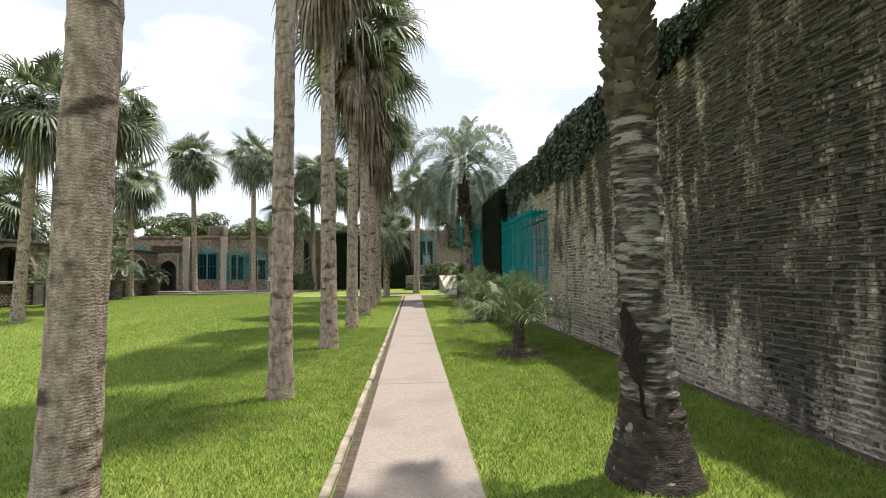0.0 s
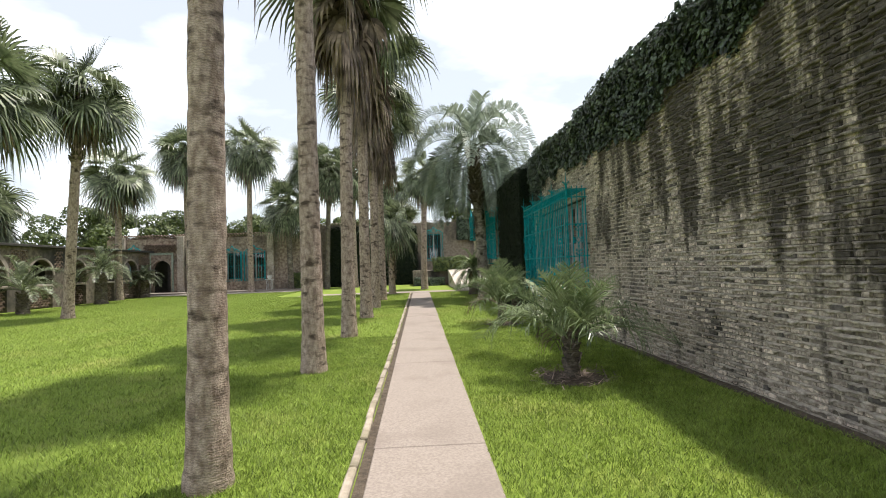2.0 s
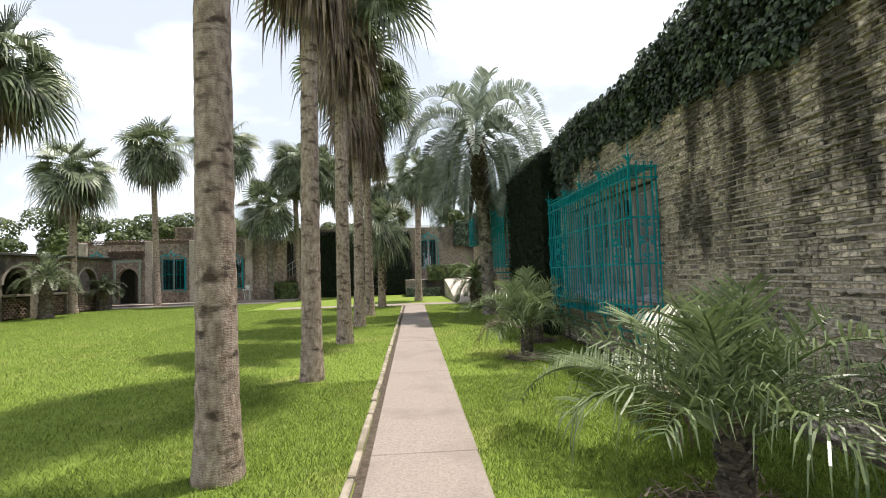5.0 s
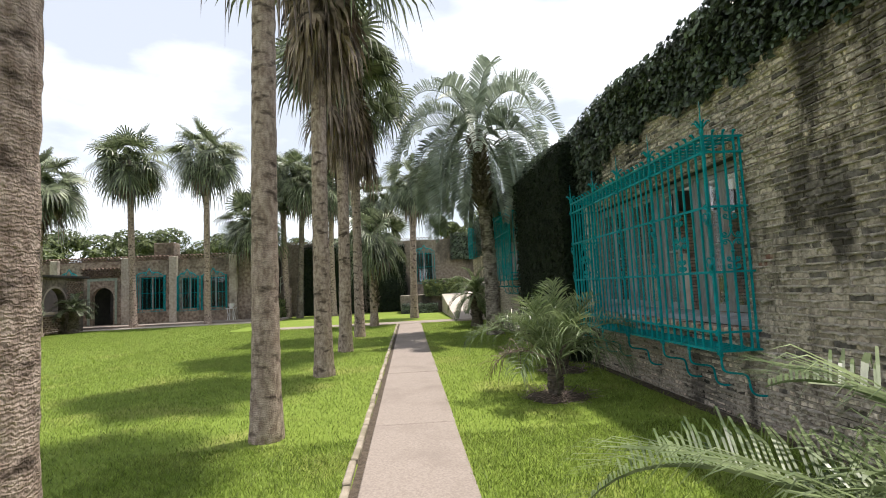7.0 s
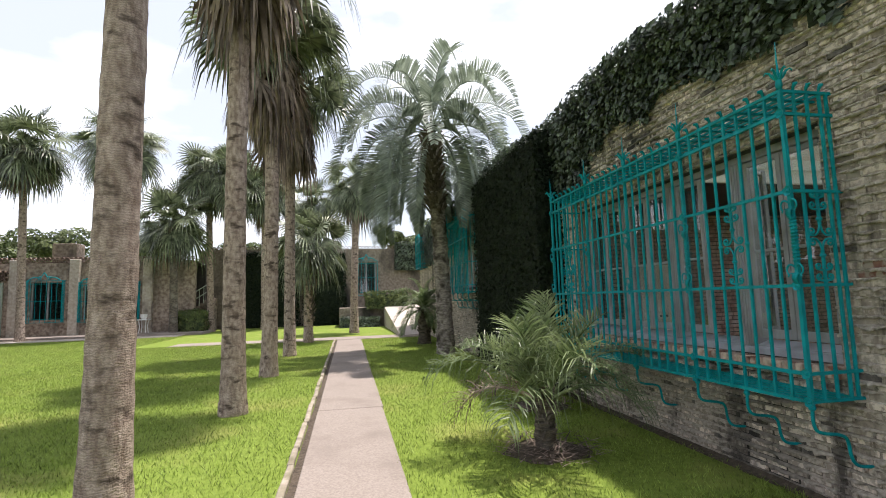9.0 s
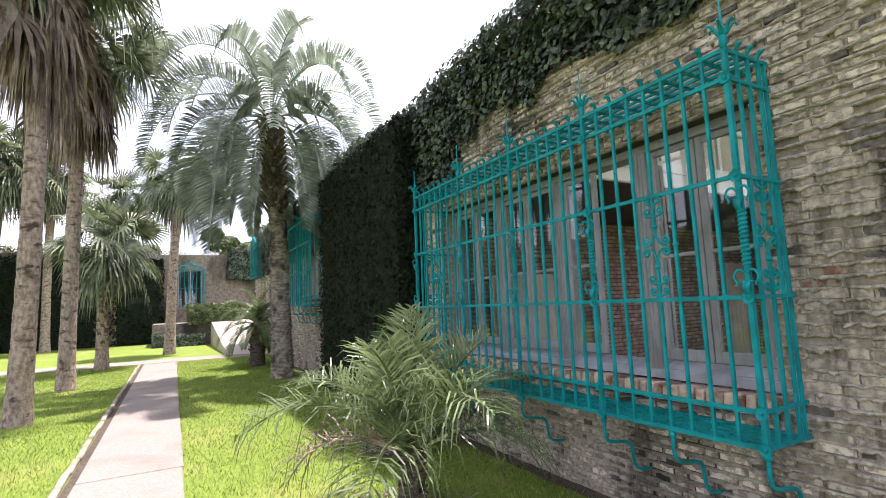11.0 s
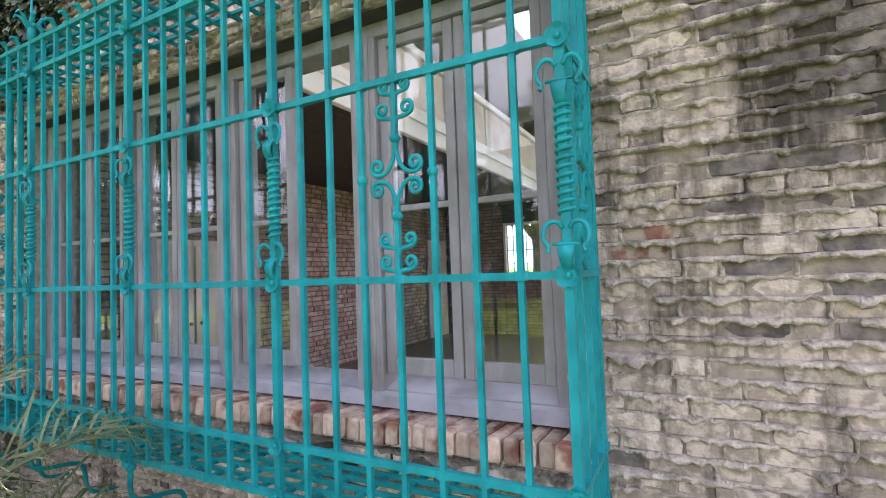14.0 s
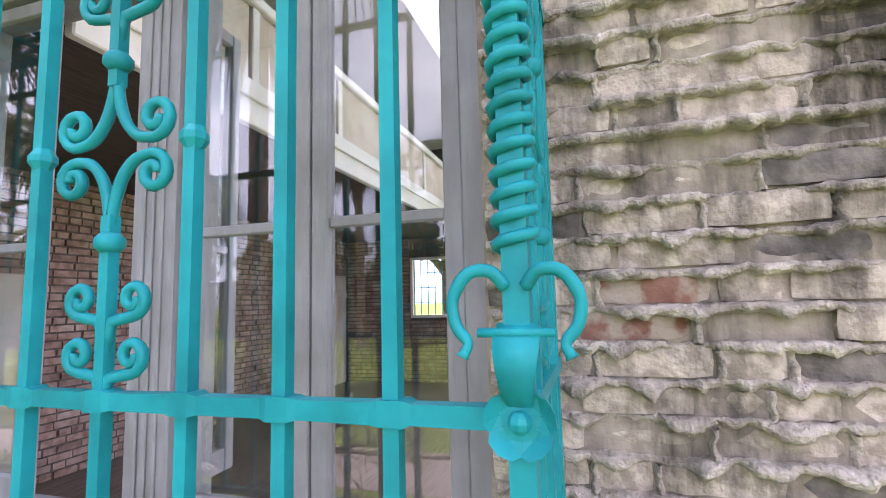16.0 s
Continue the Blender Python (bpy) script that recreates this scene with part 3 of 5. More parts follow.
        bd.v.extend(tuple(v) for v in (q0 - w * 0.5, q0 + w * 0.5, q1 - w, q1 + w, q2 - w * 0.6, q2 + w * 0.6, q3))
        bd.f.extend([(n, n + 1, n + 3, n + 2), (n + 2, n + 3, n + 5, n + 4), (n + 4, n + 5, n + 6)])


def feather_leaf(bd, at, az, el, length, rr, pairs=34, droop=1.0, leaflet=0.5, width=0.022, vee=0.5, hang=0.55, wild=0.0):
    """A pinnate leaf: arching rib with two rows of narrow leaflets."""
    d = Vector((math.cos(az) * math.cos(el), math.sin(az) * math.cos(el), math.sin(el)))
    p = Vector(at)
    pts, ds = [p.copy()], [d.copy()]
    n = 14
    for i in range(n):
        d = (d + Vector((0, 0, -droop * 0.16 * (0.35 + 1.3 * i / n)))).normalized()
        p = p + d * length / n
        pts.append(p.copy())
        ds.append(d.copy())
    bd.tube(pts, [0.028 * (1 - 0.85 * i / n) for i in range(n + 1)], 3, False)
    for k in range(pairs):
        u = 0.2 + 0.8 * (k + rr.random() * 0.5) / pairs
        f = min(u * n, n - 0.001)
        i = int(f)
        c, dd = pts[i].lerp(pts[i + 1], f - i), ds[i]
        s, up = basis(dd)
        ln = leaflet * (math.sin(math.pi * min(1, 0.18 + u * 0.80)) ** 0.7) * rr.uniform(0.85, 1.1) + 0.05
        for sd in (-1, 1):
            ax = (dd * 0.75 + s * sd * (0.8 + wild * rr.uniform(-0.5, 0.3)) + up * (vee + wild * rr.uniform(-0.8, 0.8))).normalized()
            w = ax.cross(up).normalized() * width * 0.5
            dz = Vector((0, 0, -1))
            j = rr.uniform(0.6 - 0.5 * wild, 1.4 + wild) * hang
            q1 = c + ax * ln * 0.4 + dz * (0.05 * ln * j)
            q2 = c + ax * ln * 0.74 + dz * (0.24 * ln * j)
            q3 = c + ax * ln * 0.92 + dz * (0.62 * ln * j)
            m = len(bd.v)
            bd.v.extend(tuple(v) for v in (c - w * 0.6, c + w * 0.6, q1 - w, q1 + w, q2 - w * 0.8, q2 + w * 0.8, q3))
            bd.f.extend([(m, m + 1, m + 3, m + 2), (m + 2, m + 3, m + 5, m + 4), (m + 4, m + 5, m + 6)])


def boots(bd, top, h0, r, count, rr, axis_base, out=0.16, ln=0.3):
    """Split leaf bases wrapped round the upper trunk."""
    for i in range(count):
        a = i * 2.399
        z = h0 + (top.z - h0) * i / count
        u = (z - axis_base.z) / (top.z - axis_base.z)
        c = axis_base.lerp(top, u)
        c.z = z
        d = Vector((math.cos(a), math.sin(a), 0))
        s = Vector((-d.y, d.x, 0)) * rr.uniform(0.04, 0.07)
        p0, p1 = c + d * r * 0.7, c + d * (r + out * rr.uniform(0.6, 1.1)) + Vector((0, 0, ln * rr.uniform(0.7, 1.1)))
        n = len(bd.v)
        th = d * 0.03
        bd.v.extend(tuple(v) for v in (p0 - s * 1.5, p0 + s * 1.5, p1 + s, p1 - s, p0 - s * 1.5 - th, p0 + s * 1.5 - th, p1 + s - th, p1 - s - th))
        bd.f.extend([(n, n + 1, n + 2, n + 3), (n + 7, n + 6, n + 5, n + 4), (n, n + 3, n + 7, n + 4), (n + 1, n + 5, n + 6, n + 2), (n + 3, n + 2, n + 6, n + 7)])


def cabbage_palm(x, y, top, r=0.165, lean=(0, 0), crown=2.1, skirt=30, green=46, seed=1, booted=0.0, label="", dark=False, low=-48, segs=22, flare=1.3, ridge=0.03):
    rr = random.Random(seed)
    palm = empty("palm_tree", (x, y, GZ))
    t = Vector((lean[0], lean[1], top))
    b = Build()
    trunk(b, (0, 0, 0), t, r * 1.08, r * 0.86, flare, seed, ridge)
    part("trunk", b, M["trunk_dark" if dark else "trunk"], palm, smooth=True)
    if booted:
        b = Build()
        boots(b, t, booted, r * 0.95, int((top - booted) * 26), rr, Vector((0, 0, 0)))
        part("boot_wrap", b, M["boot"], palm, "cross-hatched old leaf bases")["kind"] = "stuff"
    b = Build()
    k = crown / 2.1
    for i in range(green):
        f = i / green
        el = radians(68 - (68 - low) * f ** 0.8 + rr.uniform(-16, 16))
        fan_leaf(b, t + Vector((0, 0, 0.25 * (1 - f))), i * 2.399 + rr.uniform(-0.3, 0.3), el, rr.uniform(0.6, 1.15) * k, rr.uniform(0.8, 1.25) * k, rr, segs, rr.uniform(0.15, 0.65) + 0.55 * f, 0.076 * k, rr.uniform(95, 140))
    for i in range(18):
        # young leaves packed round the bud
        fan_leaf(b, t + Vector((0, 0, rr.uniform(-0.25, 0.3))), i * 2.399, radians(rr.uniform(-35, 85)), rr.uniform(0.05, 0.3) * k, rr.uniform(0.5, 0.8) * k, rr, 12, 0.5, 0.07 * k, rr.uniform(60, 120))
    part("crown", b, M["frond"], palm)
    if skirt:
        b = Build()
        for i in range(skirt):
            f = i / skirt
            el = radians(4 - 78 * rr.random() ** 0.8)
            fan_leaf(b, t + Vector((0, 0, 0.02 - 0.5 * f * (skirt / 30))), i * 2.399 + rr.uniform(-0.4, 0.4), el, rr.uniform(0.2, 0.85) * k, rr.uniform(0.35, 0.75) * k, rr, 10, rr.uniform(0.8, 2.4), 0.095 * k, rr.uniform(50, 140))
        part("skirt", b, M["frond_dead"], palm, "hanging grey-brown dead fronds")
    return tagged(palm, label or "tall cabbage palm with ringed grey-brown trunk on the lawn", "palm tree", "cabbage palms")


# avenue along the path
ROWP = [(-1.93, 2.88, 9.8, 0.135), (-1.68, 6.37, 9.6, 0.13), (-1.75, 10.41, 9.6, 0.155), (-1.75, 14.3, 8.7, 0.15), (-1.80, 18.6, 9.0, 0.165),
        (-1.87, 22.6, 8.5, 0.165), (-1.89, 27.0, 8.8, 0.165)]
for i, (px, py, pt, pr) in enumerate(ROWP):
    cabbage_palm(px, py, pt, pr, ((0.35, 0.1, -0.05, 0.12, 0.1, 0.0, 0.05)[i], 0), 2.4, 80 if i > 1 else 12, 30, 10 + i, low=6,
                 label="tall cabbage palm with ringed grey-brown trunk beside the path", segs=24)
cabbage_palm(-1.69, 32.17, 4.3, 0.17, (0.1, 0), 2.1, 16, 40, 31, booted=0.7, label="shorter cabbage palm with shaggy leaf-base trunk")
cabbage_palm(0.30, 37.39, 8.0, 0.2, (0.25, 0), 2.2, 30, 46, 32, label="cabbage palm at the end of the path")
# lawn palms
cabbage_palm(-13.48, 17.64, 7.4, 0.17, (0.5, 0), 2.3, 28, 44, 41, label="leaning cabbage palm on the lawn")
cabbage_palm(-14.06, 22.77, 9.1, 0.18, (0.55, 0), 2.5, 30, 44, 42, label="leaning cabbage palm on the lawn", booted=6.0)
cabbage_palm(-20.48, 36.98, 8.6, 0.2, (0, 0), 3.0, 36, 44, 43)
cabbage_palm(-17.97, 41.78, 11.2, 0.2, (-0.3, 0), 3.0, 36, 44, 44)
cabbage_palm(-13.27, 41.78, 11.4, 0.2, (0, 0), 2.9, 36, 44, 45)
cabbage_palm(-10.55, 43.14, 7.0, 0.22, (-0.2, 0), 2.9, 14, 44, 46, dark=True, label="dark full-crowned palm before the courtyard house")
cabbage_palm(-8.78, 44.71, 10.6, 0.2, (-0.3, 0), 2.7, 34, 44, 47)
cabbage_palm(-7.84, 44.29, 10.0, 0.2, (0.4, 0), 2.6, 34, 44, 48, dark=True)
cabbage_palm(-5.54, 45.13, 9.6, 0.2, (0, 0), 2.7, 34, 44, 49)
cabbage_palm(-2.72, 47.84, 9.0, 0.2, (0, 0), 2.7, 34, 44, 50)
cabbage_palm(-23.51, 29.56, 5.4, 0.22, (0.2, 0), 3.0, 20, 44, 51, label="cabbage palm behind the arcade", booted=3.0)
cabbage_palm(-25.60, 24.85, 7.0, 0.22, (0.5, 0), 3.0, 20, 44, 52, label="cabbage palm behind the arcade")
cabbage_palm(-17.77, 19.00, 7.4, 0.2, (0, 0), 2.5, 30, 44, 53)


def feather_palm(x, y, top, r, lean, length, count, seed, label, name="palm_tree", booted=0.0, droop=1.0, leaflet=0.5, dark=True, flare=1.2, el_hi=82, el_lo=-35, flare_h=0.4, category="palm tree", bark="trunk_dark", material="frond_blue", width=0.026, pairs=36, stub=(0.11, 0.17), vee=0.5, hang=0.55):
    rr = random.Random(seed)
    palm = empty(name, (x, y, GZ))
    t = Vector((lean[0], lean[1], top))
    b = Build()
    trunk(b, (0, 0, 0), t, r * 1.1, r * 0.9, flare, seed, 0.085, 0.034, 26, flare_h=flare_h)
    part("trunk", b, M[bark], palm, smooth=True)
    if booted:
        b = Build()
        boots(b, t, booted, r * 0.95, int((top - booted) * (60 if stub[0] > 0.1 else 110)), rr, Vector((0, 0, 0)), *stub)
        part("boot_wrap", b, M["boot"], palm, "dark stubs of cut leaves")["kind"] = "stuff"
    b = Build()
    for i in range(count):
        f = (i + 0.5) / count
        el = radians(el_hi - (el_hi - el_lo) * f + rr.uniform(-7, 7))
        feather_leaf(b, t + Vector((0, 0, 0.1)), i * 2.399 + rr.uniform(-0.25, 0.25), el, length * rr.uniform(0.85, 1.1), rr, pairs, droop, leaflet, width, vee, hang)
    part("crown", b, M[material], palm)
    return tagged(palm, label, category, "feather palms")


big = feather_palm(1.82, 3.68, 6.0, 0.17, (-0.12, 0.16), 1.35, 8, 61, "thick dark-barked palm with a scarred swollen base by the wall", booted=2.7, stub=(0.07, 0.13), flare=1.85, flare_h=0.36, el_lo=35, bark="trunk_big")
hollow = Build()
NR, NC = 22, 7
for i in range(NR + 1):
    u = i / NR                          # from its foot to its narrow upper crack
    zz = 0.5 + 0.82 * u
    mid = radians(222) + 0.26 - 0.6 * u + 0.10 * noise.noise(Vector((u * 6, 2, 0)))
    wide = (0.12 + 0.62 * max(0.0, math.sin(math.pi * min(1.0, (1 - u) * 1.35 + 0.02))) ** 0.8) * (1 + 0.5 * noise.noise(Vector((u * 9, 5, 1)))) * min(1, (1 - u) * 8 + 0.15)
    for k in range(NC + 1):
        v = k / NC - 0.5
        ang = mid + v * wide + 0.05 * noise.noise(Vector((u * 14, v * 3, 8)))
        rad = 0.17 * 1.1 * (1 + 0.85 * math.exp(-zz / 0.36)) * (1.12 - 0.05 * (1 - 4 * v * v)) + 0.010 * noise.noise(Vector((u * 16, v * 6, 0)))
        hollow.v.append((-0.12 * zz / 6.0 + rad * math.cos(ang), 0.15 * zz / 5.6 + rad * math.sin(ang), zz))
for i in range(NR):
    for k in range(NC):
        a_ = i * (NC + 1) + k
        hollow.f.append((a_, a_ + 1, a_ + NC + 2, a_ + NC + 1))
M["rot"] = mat("rotted_wood", (0.006, 0.004, 0.003), (0.026, 0.017, 0.012), rough=1, scale=14, bump=0.9, bdist=0.03)
part("rotted_hollow", hollow, M["rot"], big, "dark rotted hollow in the bark")
M["roots"] = mat("root_fibre", (0.022, 0.016, 0.012), (0.075, 0.056, 0.043), rough=1, scale=10, stretch=(1, 1, 2.5), bump=1.0, bscale=34, bdist=0.03,
                 stain=(0.34, 0.32, 0.29), sscale=7, slo=0.66, shi=0.72)
swell = Build()
for i in range(15):
    zz = -0.06 + 0.66 * i / 14
    for k in range(30):
        an = 2 * math.pi * k / 30
        fray = 0.5 + 0.5 * noise.noise(Vector((math.cos(an) * 2, math.sin(an) * 2, 3)))
        rad = 0.187 * (1 + 0.85 * math.exp(-max(zz, 0) / 0.36)) * (1.07 - 0.10 * max(0, (i - 8) / 6) * (0.4 + fray)) + 0.016 * noise.noise(Vector((math.cos(an) * 6, math.sin(an) * 6, zz * 14)))
        swell.v.append((-0.02 * zz + rad * math.cos(an), 0.027 * zz + rad * math.sin(an), zz))
for i in range(14):
    for k in range(30):
        swell.f.append((i * 30 + k, i * 30 + (k + 1) % 30, i * 30 + 30 + (k + 1) % 30, i * 30 + 30 + k))
part("root_swelling", swell, M["roots"], big, "dark fibrous root swelling at the foot", True)
feather_palm(2.95, 25.3, 6.9, 0.23, (-0.3, 0), 4.3, 46, 62, "pindo palm with arching blue-grey feather fronds", booted=4.3, droop=1.75, leaflet=0.7, el_hi=82, el_lo=-35, pairs=64, width=0.046, bark="trunk_pindo", stub=(0.2, 0.32), vee=0.7, hang=0.3)
feather_palm(2.85, 29.0, 1.25, 0.2, (0, 0), 1.5, 26, 63, "small dark-trunked palm by the ramp", booted=0.3, droop=1.1, leaflet=0.3, el_lo=-10, material="frond_fan")
feather_palm(-18.6, 26.4, 1.0, 0.22, (0, 0), 2.0, 22, 64, "bushy feather palm before the arcade", material="frond", booted=0.1, droop=1.1, leaflet=0.45, el_lo=22)
feather_palm(-19.0, 32.7, 1.8, 0.28, (0, 0), 2.0, 26, 65, "bushy feather palm before the arcade", material="frond", booted=0.1, droop=1.0, leaflet=0.45, el_lo=15)
feather_palm(-20.0, 39.2, 1.2, 0.25, (0, 0), 1.3, 22, 66, "bushy feather palm before the arcade", material="frond", booted=0.1, droop=1.0, leaflet=0.4, el_lo=15)


def young_palm(x, y, seed, count, reach, label, extra=()):
    """A short-stemmed young feather palm: each leaf its own part. extra: (azimuth, elevation, length) of further leaves."""
    rr = random.Random(seed)
    palm = empty("young_palm", (x, y, GZ))
    b = Build()
    trunk(b, (0, 0, 0), (0, 0, 0.5), 0.075, 0.065, 1.2, seed, 0.16, 0.035, 14)
    boots(b, Vector((0, 0, 0.6)), 0.06, 0.065, 30, rr, Vector((0, 0, 0)), 0.06, 0.16)
    part("stem", b, M["trunk_dark"], palm)
    b = Build()
    for i in range(260):
        a, rad = rr.uniform(0, 6.28), rr.uniform(0.05, 0.62) ** 1.0
        p = Vector((math.cos(a) * rad, math.sin(a) * rad, 0.035 + 0.02 * rr.random()))
        d = Vector((rr.uniform(-1, 1), rr.uniform(-1, 1), rr.uniform(-0.05, 0.25))).normalized() * rr.uniform(0.06, 0.22)
        s = Vector((-d.y, d.x, 0)).normalized() * 0.010
        m = len(b.v)
        b.v.extend(tuple(v) for v in (p - s, p + s, p + d + s * 0.3, p + d - s * 0.3))
        b.f.append((m, m + 1, m + 2, m + 3))
    disc = Build()
    disc.v = [(0, 0, 0.05)] + [(math.cos(k * 0.393) * 0.46 * rr.uniform(0.85, 1.15), math.sin(k * 0.393) * 0.46 * rr.uniform(0.85, 1.15), 0.008) for k in range(16)]
    disc.f = [(0, k + 1, (k + 1) % 16 + 1) for k in range(16)]
    part("mulch", disc, M["soil"], palm, "dark mulched soil round the stem")
    part("litter", b, M["frond_dead"], palm, "dry leaf litter round the stem")["kind"] = "stuff"
    spec = []
    for i in range(count):
        f = i / count
        spec.append((i * 2.399 + rr.uniform(-0.35, 0.35), radians(89 - 54 * f ** 0.8 + rr.uniform(-7, 7)), reach * rr.uniform(0.8, 1.05) * (0.8 + 0.2 * f), f, 0.6))
    spec += [(radians(az), radians(el), ln, 0.5, 0.12) for az, el, ln in extra]
    for az, el, ln, f, wild in spec:
        b = Build()
        feather_leaf(b, (0, 0, 0.5), az, el, ln, rr, int(34 * ln / 1.4) + 3, 0.3 + 0.65 * f, 0.54 * (0.8 + 0.2 * ln), 0.0155, 0.6 - 0.25 * f, 0.35 + 0.6 * f, wild)
        part("leaf", b, M["frond_fan"] if f < 0.93 else M["frond_dead"], palm)
    return tagged(palm, label, "palm", "young feather palms")


young_palm(2.0, 9.2, 71, 20, 1.35, "young feather palm with upright new leaves on the lawn", ((113, 25, 2.6), (95, 48, 1.8), (70, 32, 1.7), (85, 24, 1.8), (-20, 30, 1.4)))
young_palm(2.12, 15.5, 72, 23, 1.5, "young feather palm with drooping silvery leaflets before the window")
young_palm(2.9, 17.6, 73, 11, 1.1, "young feather palm close to the brick wall")


# ---- creeper on the wall ----
def leaves(bd, pts_fn, count, size, rr):
    """Small pointed leaves at random places of a surface: pts_fn gives a place and the outward way."""
    for _ in range(count):
        got = pts_fn(rr)
        if not got:
            continue
        p, nrm = got
        nrm = (nrm + Vector((rr.uniform(-0.6, 0.6), rr.uniform(-0.6, 0.6), rr.uniform(-0.3, 0.7)))).normalized()
        s, u = basis(nrm)
        a = rr.uniform(0, 6.28)
        d = (s * math.cos(a) + u * math.sin(a))
        w = nrm.cross(d)
        z = size * rr.uniform(0.6, 1.3)
        n = len(bd.v)
        bd.v.extend(tuple(v) for v in (p - d * z * 0.5, p + w * z * 0.38, p + d * z * 0.55 - nrm * z * 0.2, p - w * z * 0.38))
        bd.f.append((n, n + 1, n + 2, n + 3))


def ivy_low(y):
    """Lower edge of the creeper hanging from the wall's top."""
    v = 3.86 + 0.08 * math.sin(y * 0.8 + 0.5) + 0.30 * noise.noise(Vector((y * 0.9, 0, 7))) + 0.25 * noise.noise(Vector((y * 3.3, 2, 7)))
    v -= 0.5 * math.exp(-((y - 10.6) / 0.45) ** 2)
    if y < 9.6:
        v += 0.15
    if y > 17.0:
        v -= (y - 17.0) * 1.3
    if y < 8:
        v += (8 - y) * 0.3
    return v


def ivy_at(rr):
    y = rr.uniform(6.0, 36.0) if rr.random() < 0.985 else rr.uniform(4.6, 6.0)
    top = wall_top(y) + 0.08
    lo = max(ivy_low(y), 3.15)
    z = lo + (top - lo) * rr.random() ** 0.8
    if rr.random() < 0.12:
        return Vector((WX + rr.uniform(0, 0.4), y, top + rr.uniform(-0.05, 0.16))), Vector((0, 0, 1))
    thick = 0.10 + 0.16 * (z - lo) / max(0.1, top - lo) + 0.06 * noise.noise(Vector((y * 2, z * 2, 0)))
    return Vector((WX - rr.uniform(0.3, 1.0) * max(thick, 0.03), y, z)), Vector((-1, 0, 0.2))


ivy = tagged(empty("ivy", (WX, 12, 0)), "thick dark green creeper hanging over the wall's top", "ivy", "", "stuff")
ivy.matrix_basis = Matrix.Identity(4)
b = Build()
leaves(b, ivy_at, 60000, 0.09, random.Random(5))
part("foliage", b, M["ivy"], ivy)["kind"] = "stuff"
# near-black boxes behind the leaves, coloured as the shade inside the creeper
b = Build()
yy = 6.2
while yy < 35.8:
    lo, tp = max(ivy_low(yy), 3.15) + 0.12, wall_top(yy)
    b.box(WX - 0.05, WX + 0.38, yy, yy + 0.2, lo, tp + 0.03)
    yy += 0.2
part("shade_core", b, M["foliage_shade"], ivy)["kind"] = "stuff"

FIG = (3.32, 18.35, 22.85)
# box core coloured as the shade behind the fig's leaves
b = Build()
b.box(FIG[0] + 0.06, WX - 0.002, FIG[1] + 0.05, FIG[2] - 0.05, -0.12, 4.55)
fig = tagged(part("clipped_fig", b, M["foliage_shade"]), "dense dark clipped fig covering a wall buttress", "hedge", "", "stuff")


def fig_at(rr):
    q = rr.random()
    z = rr.uniform(0, 4.62)
    if q > 0.93:
        return Vector((rr.uniform(FIG[0], WX), rr.uniform(FIG[1], FIG[2]), 4.6 + rr.uniform(-0.06, 0.06))), Vector((0, 0, 1))
    if q < 0.6:
        return Vector((FIG[0] + rr.uniform(-0.04, 0.06), rr.uniform(FIG[1], FIG[2]), z)), Vector((-1, 0, 0))
    return Vector((rr.uniform(FIG[0], WX), FIG[1] + rr.uniform(-0.05, 0.05) if q < 0.9 else FIG[2], z)), Vector((0, -1 if q < 0.9 else 1, 0))


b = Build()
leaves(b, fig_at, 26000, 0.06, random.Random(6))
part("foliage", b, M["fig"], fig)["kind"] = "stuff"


# ---- window grille ----
BARN = 0.0098


def bar(bd, p, q, r=BARN):
    """A square bar."""
    bd.tube([p, q], r * 1.414, 4)


def spiral(c, u, v, r, turns=1.25, start=0.0, n=18, grow=0.28):
    """Points of a scroll in the plane of u and v, from its rim inwards."""
    pts = []
    for i in range(n + 1):
        t = i / n
        a = start + turns * 2 * math.pi * t
        rad = r * (1 - (1 - grow) * t)
        pts.append(Vector(c) + Vector(u) * rad * math.cos(a) + Vector(v) * rad * math.sin(a))
    return pts


def coil_post(parent, x, y, u, full=True):
    """The wrapped part of a post between the two middle rails: coil, and a pair of curled horns above and below."""
    bd = Build()
    z0, z1, turns, n = 1.83, 2.17, 13, 13 * (10 if full else 6)
    bd.tube([(x + 0.0215 * math.cos(2 * math.pi * turns * i / n), y + 0.0215 * math.sin(2 * math.pi * turns * i / n), z0 + (z1 - z0) * i / n) for i in range(n + 1)], 0.0072, 6)
    part("coil", bd, M["teal"], parent, smooth=True)
    ux, Z3 = Vector(u), Vector((0, 0, 1))
    for zc, sg in ((1.76, 1), (2.25, 1)):
        c = Vector((x, y, zc))
        out = Vector((-1, 0, 0)) if abs(ux.y) > 0.5 else Vector((0, -1, 0))
        for sd in (-1, 1):
            d = ux * sd
            pts = [c + d * 0.011 + out * 0.014 + Z3 * 0.03, c + d * 0.026 + out * 0.022 + Z3 * 0.047, c + d * 0.05 + out * 0.026 + Z3 * 0.045,
                   c + d * 0.067 + out * 0.026 + Z3 * 0.019, c + d * 0.064 + out * 0.026 - Z3 * 0.01, c + d * 0.051 + out * 0.028 - Z3 * 0.028, c + d * 0.057 + out * 0.031 - Z3 * 0.043]
            part("horn", Build().tube(smooth(pts, 4), [0.0076] * 12 + [0.0068] * 8 + [0.0058] * 4 + [0.0075], 7), M["teal"], parent, smooth=True)
        bd = Build()
        bd.tube([c - ux * 0.041 + out * 0.023 + Vector((0, 0, -0.018)), c + ux * 0.041 + out * 0.023 + Vector((0, 0, -0.018))], 0.0055, 6)
        part("tie", bd, M["teal"], parent, smooth=True)
        bd = Build()
